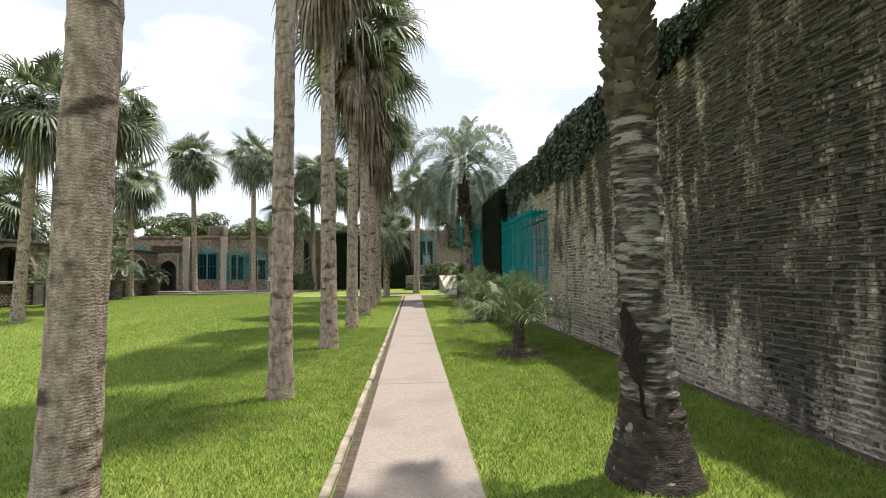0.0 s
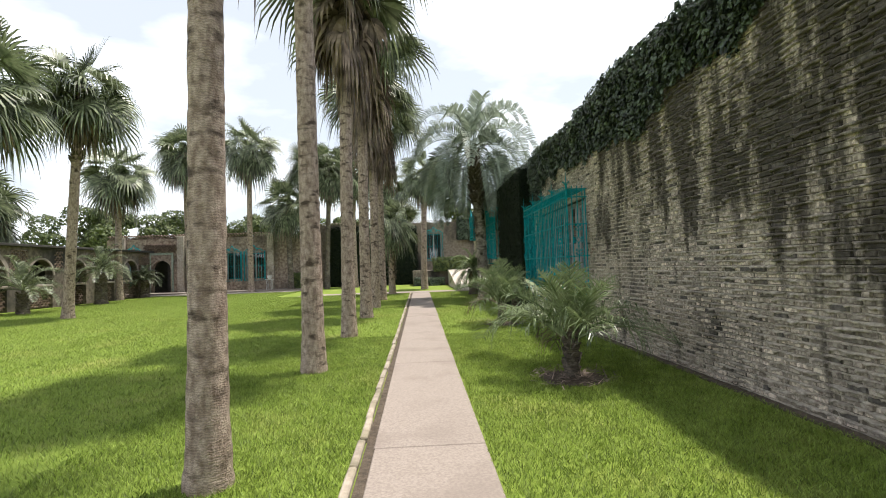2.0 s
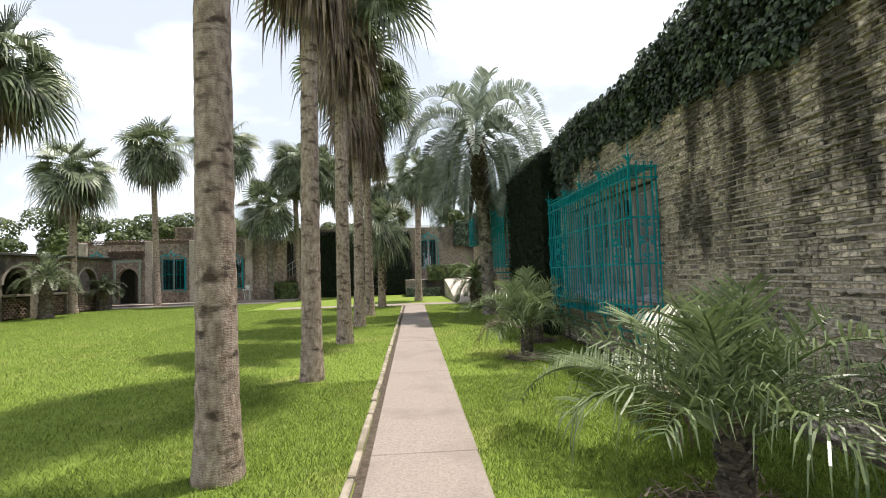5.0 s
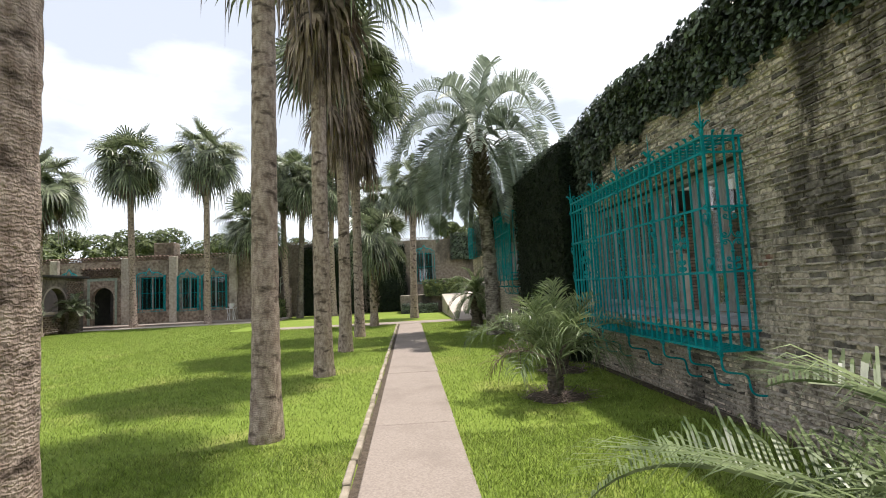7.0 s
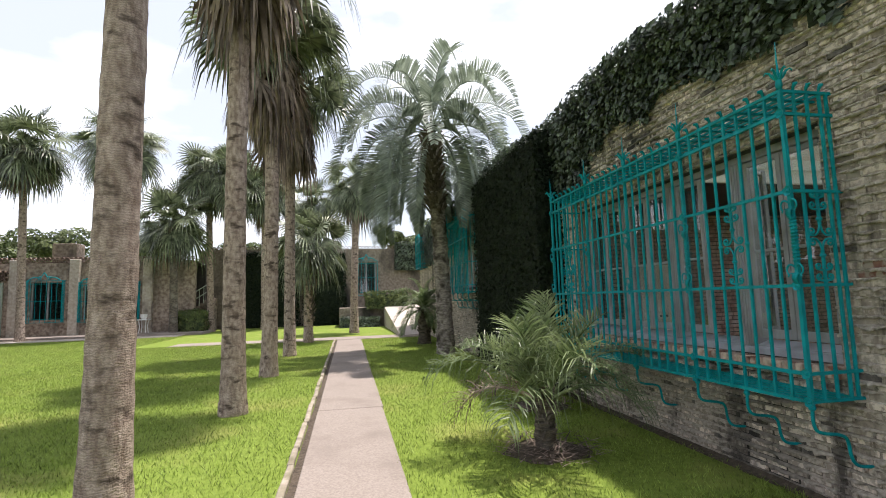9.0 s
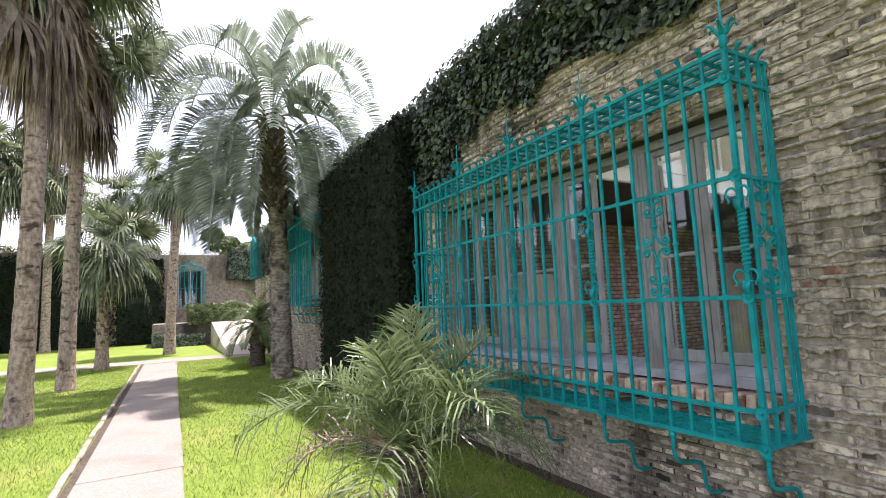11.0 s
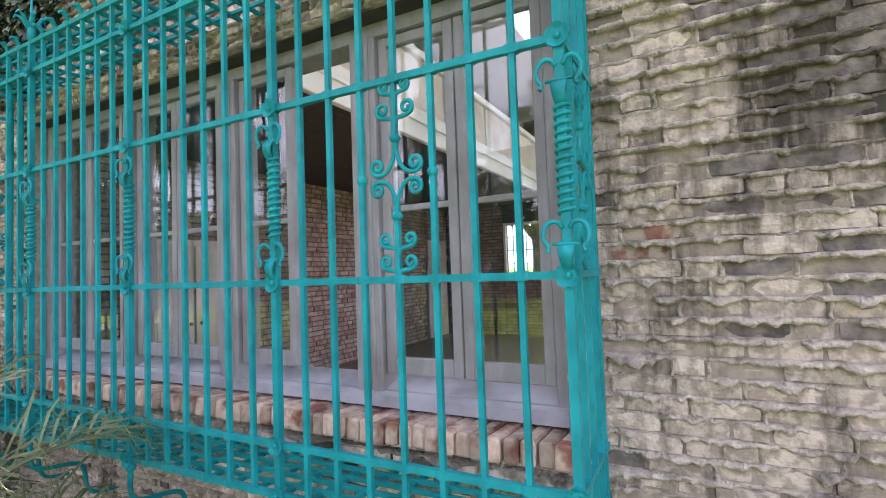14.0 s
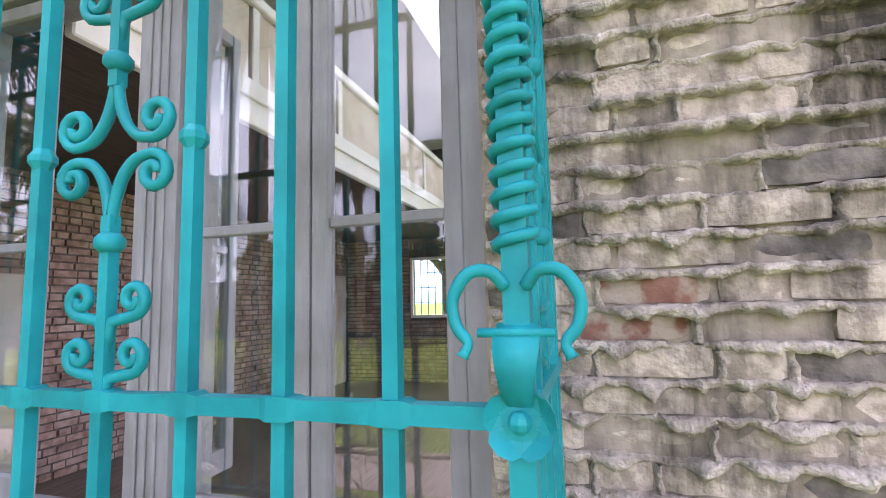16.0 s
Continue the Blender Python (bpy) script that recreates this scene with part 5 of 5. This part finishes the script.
# plank door in the brick wall's far corner, and a pale cupboard near the window
pd = tagged(empty("door_2", (10.25, ry1, rz0)), "pale weathered plank door in the brick wall", "door", "", "structure")
for k in range(5):
    part("plank", bevel_box(0.03 + 0.158 * k, 0.182 + 0.158 * k, -0.05, -0.004, 0.01, 1.95 - R.uniform(0, 0.004), 0.006), M["panel"], pd)
part("ledge", bevel_box(0.03, 0.82, -0.075, -0.052, 1.55, 1.65, 0.006), M["panel"], pd)
cup = tagged(empty("cupboard", (4.5, ry1 - 0.025, rz0)), "tall pale painted cupboard against the brick wall", "cupboard")
part("body", bevel_box(0, 0.95, -0.34, 0, 0, 1.72, 0.01), M["panel"], cup)
for k in range(2):
    dr = part("door", bevel_box(0.03 + 0.455 * k, 0.465 + 0.455 * k, -0.365, -0.342, 0.06, 1.66, 0.006), M["panel"], cup)
    part("knob", Build().ball((0.42 + 0.11 * k, -0.38, 0.9), 0.018), M["dark"], dr)


# ---- courtyard house at the far left ----
def wall_with_holes(name, x0, x1, y0, y1, z0, z1, holes, m, label):
    """A wall along x with rectangular holes (xa, xb, za, zb), no two over one another."""
    b = Build()
    x = x0
    for xa, xb, za, zb in sorted(holes):
        b.box(x, xa, y0, y1, z0, z1)
        if za > z0:
            b.box(xa, xb, y0, y1, z0, za)
        b.box(xa, xb, y0, y1, zb, z1)
        x = xb
    b.box(x, x1, y0, y1, z0, z1)
    return tagged(part(name, b, m), label, "wall", "", "structure")


FY = 44.6
fholes = [(-24.2, -23.1, 0.9, 3.5), (-22.35, -20.85, 0.1, 3.0), (-19.15, -17.35, 1.05, 3.35), (-16.25, -15.05, 1.0, 3.2), (-14.6, -13.1, 1.0, 3.2)]
wall_with_holes("wall_house", -26.0, -9.8, FY, FY + 0.4, -0.1, 4.55, fholes, M["far_brick"], "weathered brick courtyard house front")
# back wall and ceiling coloured near-black in place of the rooms' shade
tagged(part("house_inside", Build().box(-26, -9.8, FY + 2.5, FY + 2.6, -0.1, 4.5), M["dark"]), "back wall painted near-black for the unlit rooms", "wall", "", "structure")
tagged(part("ceiling_house", Build().box(-26, -9.8, FY + 0.4, FY + 2.6, 4.45, 4.55), M["dark"]), "ceiling painted near-black for the unlit rooms", "ceiling", "", "structure")


def arch_piece(xc, half, spring, top, y0, y1, n=10):
    """The masonry left above a round arch in a rectangular hole, along x."""
    b = Build()
    rise = min(half, top - spring - 0.01)
    for i in range(n):
        a0, a1 = math.pi * i / n, math.pi * (i + 1) / n
        xa, za = xc - half * math.cos(a0), spring + rise * math.sin(a0)
        xb, zb = xc - half * math.cos(a1), spring + rise * math.sin(a1)
        m = len(b.v)
        for yy in (y0, y1):
            b.v.extend([(xa, yy, za), (xb, yy, zb), (xb, yy, top), (xa, yy, top)])
        b.f.extend([(m, m + 1, m + 2, m + 3), (m + 7, m + 6, m + 5, m + 4), (m, m + 4, m + 5, m + 1)])
    return b


door = tagged(empty("door_1"), "dark arched doorway with a pale green stone surround", "doorway", "", "structure")
M["pale_green"] = mat("pale_green_stone", (0.24, 0.30, 0.24), (0.34, 0.38, 0.31), rough=0.9, scale=6, bump=0.3)
part("arch", arch_piece(-21.6, 0.75, 2.0, 3.0, FY + 0.02, FY + 0.38), M["far_brick"], door)
for xs in (-22.6, -20.75):
    part("jamb", bevel_box(xs, xs + 0.16, FY - 0.06, FY - 0.003, 0.13, 3.2, 0.01), M["pale_green"], door)
part("head", bevel_box(-22.6, -20.59, FY - 0.07, FY - 0.003, 3.21, 3.4, 0.01), M["pale_green"], door)
part("door_leaf", bevel_box(-21.3, -20.9, FY + 0.42, FY + 0.47, 0.14, 2.9, 0.01), M["dark"], door)


def small_grille(name, xa, xb, za, zb, y, label, crown=0.6):
    """A far window cage facing -y."""
    cage = tagged(empty(name), label, "window grille", "courtyard grilles")
    yo = y - 0.35
    for z in (za - 0.15, za + 0.05, (za + zb) / 2, zb - 0.1, zb + 0.1):
        b = Build()
        bar(b, (xa - 0.1, yo, z), (xb + 0.1, yo, z), 0.012)
        part("rail", b, M["teal"], cage)
        for xx in (xa - 0.1, xb + 0.1):
            b = Build()
            bar(b, (xx, yo, z), (xx, y + 0.02, z), 0.014)
            part("rail", b, M["teal"], cage)
    nb = 7
    for i in range(nb + 1):
        xx = xa - 0.1 + (xb - xa + 0.2) * i / nb
        b = Build()
        bar(b, (xx, yo, za - 0.15), (xx, yo, zb + 0.1), 0.009 if i % nb else 0.016)
        part("upright", b, M["teal"], cage)
    for i in range(3):
        for xx in (xa - 0.1, xb + 0.1):
            b = Build()
            bar(b, (xx, yo + 0.09 * (i + 1), za - 0.15), (xx, yo + 0.09 * (i + 1), zb + 0.1), 0.012)
            part("upright", b, M["teal"], cage)
    b = Build()
    xm = (xa + xb) / 2
    for sd in (-1, 1):
        b.tube([(xm + sd * (xb - xa) * 0.5, yo, zb + 0.1), (xm + sd * (xb - xa) * 0.35, yo, zb + 0.28), (xm + sd * 0.15, yo, zb + 0.34), (xm, yo, zb + crown)], 0.035, 5)
        b.tube(spiral((xm + sd * 0.25, yo, zb + 0.24), (sd, 0, 0), (0, 0, 1), 0.12), 0.025, 5)
    part("crest", b, M["teal"], cage)
    b = Build()
    b.box(xa, xb, y + 0.16, y + 0.165, za, zb)
    part("pane", b, M["glass"], cage).visible_shadow = False
    b = Build()
    for xx in (xa, xm - 0.04, xb - 0.08):
        b.box(xx, xx + 0.08, y + 0.12, y + 0.2, za, zb)
    part("window_frame", b, M["grey_wood"], cage)
    return cage


for xa, xb, za, zb in fholes:
    if za > 0.5:
        small_grille("window_grille", xa, xb, za, zb, FY, "turquoise iron window cage on the courtyard house")
far_cage = small_grille("window_grille", -0.7, 0.7, 3.3, 4.5, 0.0, "turquoise iron window cage high on the wall's far end")
far_cage.matrix_basis = Matrix.Translation((WX, 34.3, 0)) @ Matrix.Rotation(radians(-90), 4, "Z")
for xs in (-25.0, -20.2, -16.95, -12.8):
    tagged(part("pier", bevel_box(xs, xs + 0.55, FY - 0.28, FY - 0.003, -0.05, 4.75, 0.03), M["pale_brick"]), "pale limewashed brick pier of the house front", "pier", "piers", "structure")


def lattice_parapet(name, x0, x1, y, z, rows, label, along_y=False):
    """Open parapet of half-round tiles on end, each row offset: one joined piece."""
    b = Build()
    L = x1 - x0
    for r in range(rows):
        nn = int(L / 0.26)
        for i in range(nn):
            c = x0 + (i + 0.5 * (r % 2)) * 0.26 + 0.13
            zz = z + r * 0.13
            pts = []
            for k in range(6):
                a = math.pi * k / 5
                pts.append((c - 0.115 * math.cos(a), zz + 0.115 * math.sin(a)))
            m = len(b.v)
            for (px, pz) in pts:
                for dy in (-0.11, 0.11):
                    b.v.append((y + dy, px, pz) if along_y else (px, y + dy, pz))
            for (px, pz) in pts:
                for dy in (-0.11, 0.11):
                    q = (px - c) * 0.74 + c, (pz - zz) * 0.74 + zz
                    b.v.append((y + dy, q[0], q[1]) if along_y else (q[0], y + dy, q[1]))
            for k in range(5):
                b.f.append((m + 2 * k, m + 2 * k + 1, m + 2 * k + 3, m + 2 * k + 2))
                b.f.append((m + 12 + 2 * k, m + 12 + 2 * k + 2, m + 12 + 2 * k + 3, m + 12 + 2 * k + 1))
                b.f.append((m + 2 * k, m + 2 * k + 2, m + 14 + 2 * k, m + 12 + 2 * k))
                b.f.append((m + 2 * k + 1, m + 13 + 2 * k, m + 15 + 2 * k, m + 2 * k + 3))
    return tagged(part(name, b, M["far_tile"]), label, "parapet", "", "stuff")


M["far_tile"] = mat("parapet_tile", (0.15, 0.10, 0.08), (0.27, 0.20, 0.155), rough=0.95, scale=6, bump=0.4, island=0.3)
lattice_parapet("parapet", -26.0, -9.8, FY + 0.2, 4.55, 3, "open parapet of half-round clay tiles")
lattice_parapet("frieze", -23.0, -20.4, FY - 0.11, 3.5, 5, "openwork tile frieze over the doorway")
tagged(part("chimney", bevel_box(-18.4, -17.0, FY + 0.6, FY + 1.6, 4.5, 5.85, 0.03), M["far_brick"]), "squat brown brick chimney on the house", "chimney", "", "structure")

# white garden stand on the terrace
stand = tagged(empty("garden_stand", (-12.5, 43.9, 0.14 + GZ)), "small white iron garden stand on the terrace", "stand")
for dx, dy in ((-0.2, -0.2), (0.2, -0.2), (-0.2, 0.2), (0.2, 0.2)):
    part("leg", Build().tube([(dx, dy, 0), (dx * 0.8, dy * 0.8, 0.4), (dx * 1.1, dy * 1.1, 0.8)], 0.03, 6), M["white"], stand)
part("top", bevel_box(-0.3, 0.3, -0.3, 0.3, 0.78, 0.84, 0.02), M["white"], stand)
part("pot", Build().tube([(0, 0, 0.84), (0, 0, 0.95), (0, 0, 1.15)], [0.1, 0.18, 0.2], 10), M["white"], stand)

# ---- arcade along the left side ----
AX = -20.6
arc = tagged(empty("arcade"), "brick arcade with round arches and open lattice parapets", "arcade", "", "structure")
arches = [(22.2, 1.5), (26.4, 1.6), (30.2, 0.85), (32.9, 0.9), (35.7, 0.9), (38.4, 0.9)]
spring = [1.5, 1.45, 1.75, 1.75, 1.75, 1.75]
AT = 3.25
edges = [18.0] + [e for c, h in arches for e in (c - h, c + h)] + [41.0]
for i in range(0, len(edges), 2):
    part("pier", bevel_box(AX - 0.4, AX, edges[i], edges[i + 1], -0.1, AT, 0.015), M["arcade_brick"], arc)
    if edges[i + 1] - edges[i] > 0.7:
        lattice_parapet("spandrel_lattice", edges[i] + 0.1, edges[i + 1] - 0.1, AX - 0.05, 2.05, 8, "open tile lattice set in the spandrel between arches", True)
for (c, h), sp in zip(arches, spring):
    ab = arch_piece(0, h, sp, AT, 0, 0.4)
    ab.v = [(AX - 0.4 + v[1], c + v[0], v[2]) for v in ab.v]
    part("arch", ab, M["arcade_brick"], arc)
    rb = Build()        # proud archivolt
    for i in range(12):
        a0, a1 = math.pi * i / 12, math.pi * (i + 1) / 12
        m = len(rb.v)
        rise = min(h, AT - sp - 0.01)
        for a_ in (a0, a1):
            for k_ in (1.0, 1.13):
                for xx in (AX - 0.02, AX + 0.06):
                    rb.v.append((xx, c - h * k_ * math.cos(a_), sp + rise * k_ * math.sin(a_)))
        rb.f.extend([(m + 1, m + 3, m + 7, m + 5), (m, m + 4, m + 6, m + 2), (m, m + 1, m + 5, m + 4), (m + 2, m + 6, m + 7, m + 3)])
    part("archivolt", rb, M["concrete"], arc, "pale arch ring")
    part("coping", bevel_box(AX - 0.45, AX + 0.05, c - h, c + h, 1.12, 1.26, 0.02), M["concrete"], arc)
    lattice_parapet("lattice", c - h, c + h, AX - 0.2, 0.0, 8, "open brick lattice under the coping", True)
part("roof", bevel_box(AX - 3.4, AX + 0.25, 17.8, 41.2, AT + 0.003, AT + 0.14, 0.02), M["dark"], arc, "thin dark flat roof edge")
# the arcade's inner shade is in this wall's colour
tagged(part("wall_arcade", Build().box(AX - 3.4, AX - 3.2, 17.8, 44.0, -0.1, AT), M["dark"]), "back wall of the arcade, its shade painted near-black", "wall", "", "structure")

# ---- far end: wall with creeper, window, ramp, stairs ----
EY = 48.0
far_win = (0.65, 2.1, 2.2, 4.55)
# end wall in the darkened brick, which carries its shade
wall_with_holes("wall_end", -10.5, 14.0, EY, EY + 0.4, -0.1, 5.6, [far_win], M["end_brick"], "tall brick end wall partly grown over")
# near-black sheet for the unlit depth behind the end window
tagged(part("end_inside", Build().box(0, 3, EY + 1.4, EY + 1.5, 1.5, 5), M["dark"]), "back wall painted near-black for the unlit end room", "wall", "", "structure")
small_grille("window_grille", *far_win, EY, "turquoise iron window cage on the end wall")
lattice_parapet("parapet", -10.0, 13.8, EY + 0.2, 5.6, 2, "open parapet of half-round clay tiles on the end wall")
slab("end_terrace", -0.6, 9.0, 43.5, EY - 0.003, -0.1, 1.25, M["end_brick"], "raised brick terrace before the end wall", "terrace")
b = Build()
b.add([(2.35, 33.3, 0.0), (4.6, 33.3, 0.0), (4.6, 43.49, 1.27), (2.35, 43.49, 1.27), (2.35, 33.3, -0.1), (4.6, 33.3, -0.1), (4.6, 43.49, -0.1), (2.35, 43.49, -0.1)],
      [(0, 1, 2, 3), (4, 7, 6, 5), (0, 3, 7, 4), (1, 5, 6, 2), (0, 4, 5, 1), (3, 2, 6, 7)])
tagged(part("ramp", b, M["ramp"]), "pale concrete ramp rising to the end terrace", "ramp", "", "structure")


def hedge(name, x0, x1, y0, y1, z0, z1, m, count, size, label, lump=0.25, bed="foliage_shade"):
    """A mass of leaves over a lumpy core, its inner shade put into the colour."""
    rr = random.Random(len(label) + int(x0 * 7 + y0 * 3))
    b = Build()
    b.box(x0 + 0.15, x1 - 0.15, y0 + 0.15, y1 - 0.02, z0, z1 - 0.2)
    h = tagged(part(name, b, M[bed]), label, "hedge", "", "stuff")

    def at(r2):
        q = r2.random()
        x, y, z = r2.uniform(x0, x1), r2.uniform(y0, y1), r2.uniform(z0, z1)
        bl = lump * noise.noise(Vector((x * 1.3, y * 1.3, z * 1.3)))
        if q < 0.55:
            return Vector((x, y0 - bl, z)), Vector((0, -1, 0))
        if q < 0.75:
            return Vector((x, y, z1 + bl)), Vector((0, 0, 1))
        return Vector(((x1 + bl) if q < 0.87 else (x0 - bl), y, z)), Vector((1 if q < 0.87 else -1, 0, 0))
    b = Build()
    leaves(b, at, count, size, rr)
    part("foliage", b, M[m], h)["kind"] = "stuff"
    return h


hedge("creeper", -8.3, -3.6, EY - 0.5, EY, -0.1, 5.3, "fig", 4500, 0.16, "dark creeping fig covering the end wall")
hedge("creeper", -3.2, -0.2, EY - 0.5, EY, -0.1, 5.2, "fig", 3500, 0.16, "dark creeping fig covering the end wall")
hedge("creeper", 3.6, 7.5, EY - 0.5, EY, 3.9, 6.0, "ivy", 2500, 0.16, "creeper spilling over the end wall's top")
hedge("shrub", 1.2, 3.9, 43.0, 44.4, 1.1, 2.2, "bush", 2500, 0.12, "low yellow-green shrubs on the terrace edge")
hedge("shrub", -10.6, -8.9, 43.4, 44.3, -0.1, 1.3, "bush", 2200, 0.14, "light green shrub before the stairs")
hedge("shrub", -0.5, 2.0, 42.6, 43.4, -0.1, 0.6, "ivy", 1500, 0.1, "low dark planting at the terrace foot")

stairs = tagged(empty("outer_stairs"), "outside masonry stairs with an iron railing on the end wall", "stairs", "", "structure")
for k in range(12):
    part("step", bevel_box(-12.6 + 0.28 * k, -12.3 + 0.28 * k, 46.5, EY - 0.002, -0.1, 0.18 * (k + 1), 0.01), M["far_brick"], stairs)
for k in range(13):
    b = Build()
    b.tube([(-12.55 + 0.28 * k, 46.5, 0.18 * k), (-12.55 + 0.28 * k, 46.5, 0.18 * k + 1.1)], 0.025, 5)
    part("baluster", b, M["pale_green"], stairs)
b = Build()
b.tube([(-12.7, 46.5, 1.05), (-9.1, 46.5, 3.35)], 0.035, 6)
b.tube([(-12.7, 46.5, 0.55), (-9.1, 46.5, 2.85)], 0.03, 6)
part("handrail", b, M["pale_green"], stairs)


# ---- trees beyond the walls ----
def broad_tree(x, y, h, spread, seed):
    rr = random.Random(seed)
    tree = empty("tree", (x, y, GZ))
    b = Build()
    b.tube([(0, 0, -0.1), (0.1, 0, h * 0.3), (0, 0.1, h * 0.55)], [0.35, 0.26, 0.18], 8)
    for k in range(6):
        a = k * 1.05
        b.tube([(0, 0, h * (0.35 + 0.03 * k)), (math.cos(a) * spread * 0.4, math.sin(a) * spread * 0.4, h * 0.6), (math.cos(a) * spread * 0.7, math.sin(a) * spread * 0.7, h * 0.75)], [0.14, 0.09, 0.04], 6)
    part("trunk", b, M["trunk_dark"], tree)
    blobs = [(Vector((rr.gauss(0, 0.42) * spread, rr.gauss(0, 0.42) * spread, h * rr.uniform(0.5, 0.95))), rr.uniform(0.16, 0.32) * spread) for _ in range(26)]

    def at(r2):
        c, r_ = r2.choice(blobs)
        d = Vector((r2.gauss(0, 1), r2.gauss(0, 1), r2.gauss(0, 1) + 0.3)).normalized()
        return c + Vector((d.x, d.y, d.z * 0.7)) * r_ * r2.uniform(0.75, 1.05), d
    b = Build()
    leaves(b, at, 13000, 0.27, rr)
    part("crown", b, M["bush"], tree)
    return tagged(tree, "broad leafy tree beyond the courtyard walls", "tree", "far trees")


for i, (x, y, h, s) in enumerate([(-34, 40, 7.5, 5), (-30, 52, 8.0, 5), (-24, 56, 8, 5), (-38, 30, 7, 5), (-17, 60, 7.5, 5), (-44, 48, 9, 6), (-33, 22, 6.5, 4.5), (6, 58, 8.5, 4.5), (12, 52, 9, 5), (-4, 62, 8, 5), (-10, 64, 7.5, 5), (19, 18, 7, 4)]):
    broad_tree(x, y, h, s, 80 + i)


# ---- grass blades ----
def tufts(x0, x1, y0, y1, count, h, seed):
    rr = np.random.default_rng(seed)
    x, y = rr.uniform(x0, x1, count), rr.uniform(y0, y1, count)
    keep = ~((x > -0.66) & (x < 0.505 + 0.012 * rr.normal(size=count)) & (y < 32.7)) & (x < 3.58 + 0.16 * rr.random(count) ** 1.2 + 0.08 * np.sin(y * 3.1) * np.sin(y * 1.3))
    for cx, cy in ((2.0, 9.2), (2.12, 15.5), (2.9, 17.6)):
        keep &= (x - cx) ** 2 + (y - cy) ** 2 > 0.42 ** 2 * rr.uniform(0.8, 1.25, count)
    x, y = x[keep], y[keep]
    n = len(x)
    a, hh, w = rr.uniform(0, 2 * np.pi, n), h * rr.uniform(0.5, 1.3, n), rr.uniform(0.002, 0.0045, n) * (1 + h * 6)
    lx, ly = rr.normal(0, 0.55, n) * hh, rr.normal(0, 0.55, n) * hh
    v = np.zeros((n, 3, 3))
    v[:, 0] = np.stack([x - w * np.cos(a), y - w * np.sin(a), np.full(n, GZ)], 1)
    v[:, 1] = np.stack([x + w * np.cos(a), y + w * np.sin(a), np.full(n, GZ)], 1)
    v[:, 2] = np.stack([x + lx, y + ly, hh + GZ], 1)
    me = bpy.data.meshes.new("grass")
    me.vertices.add(3 * n)
    me.vertices.foreach_set("co", v.reshape(-1))
    me.loops.add(3 * n)
    me.loops.foreach_set("vertex_index", np.arange(3 * n))
    me.polygons.add(n)
    me.polygons.foreach_set("loop_start", np.arange(n) * 3)
    me.materials.append(M["grass"])
    me.update()
    me.validate()
    return tagged(new("grass", me), "short mown green grass blades", "grass", "", "stuff")


tufts(-3.2, 3.66, 0.6, 14.0, 420000, 0.038, 1)
tufts(-3.2, 3.66, 14.0, 32.5, 120000, 0.042, 2)
tufts(-9.0, -3.2, 0.6, 33.0, 240000, 0.045, 3)
tufts(-20.0, -9.0, 8.0, 40.0, 230000, 0.055, 4)

# ---- bare earth at the wall's foot ----
b = Build()
rr = random.Random(404)
ys = [1.0 + 0.12 * k for k in range(185)]
for yy in ys:
    e = 3.63 + 0.07 * noise.noise(Vector((yy * 1.1, 3, 0))) + 0.05 * noise.noise(Vector((yy * 4.7, 8, 0)))
    b.v.extend([(e, yy, GZ + 0.001), (e + 0.06, yy, GZ + 0.014 + 0.006 * rr.random()), (3.72, yy, GZ + 0.03 + 0.01 * rr.random())])
for k in range(len(ys) - 1):
    m = 3 * k
    b.f.extend([(m, m + 1, m + 4, m + 3), (m + 1, m + 2, m + 5, m + 4)])
tagged(part("soil", b, M["soil"]), "dark bare earth strip along the wall's foot", "soil", "", "structure")

# ---- bricks of the wall's nearest stretch ----
for yc, zc, stretch in near_bricks:
    reddish = abs(yc - 13.16) < 0.16 and abs(zc - 1.82) < 0.11 and R.random() < 0.8
    sooty = yc < 12.98 and zc > 1.6 and R.random() < 0.5
    q = R.random()
    me = R.choice(red_kinds if reddish else dark_kinds if sooty or q < 0.045 else brick_kinds)
    ob = new("brick", me)
    ob.parent = wall_e
    ob.matrix_basis = pose(WX + 0.035 + R.uniform(-0.012, 0.008), yc, zc, R.uniform(-1.2, 1.2), R.uniform(-2, 2), R.uniform(-1.5, 1.5)) @ Matrix.Diagonal((1, stretch, 1, 1))
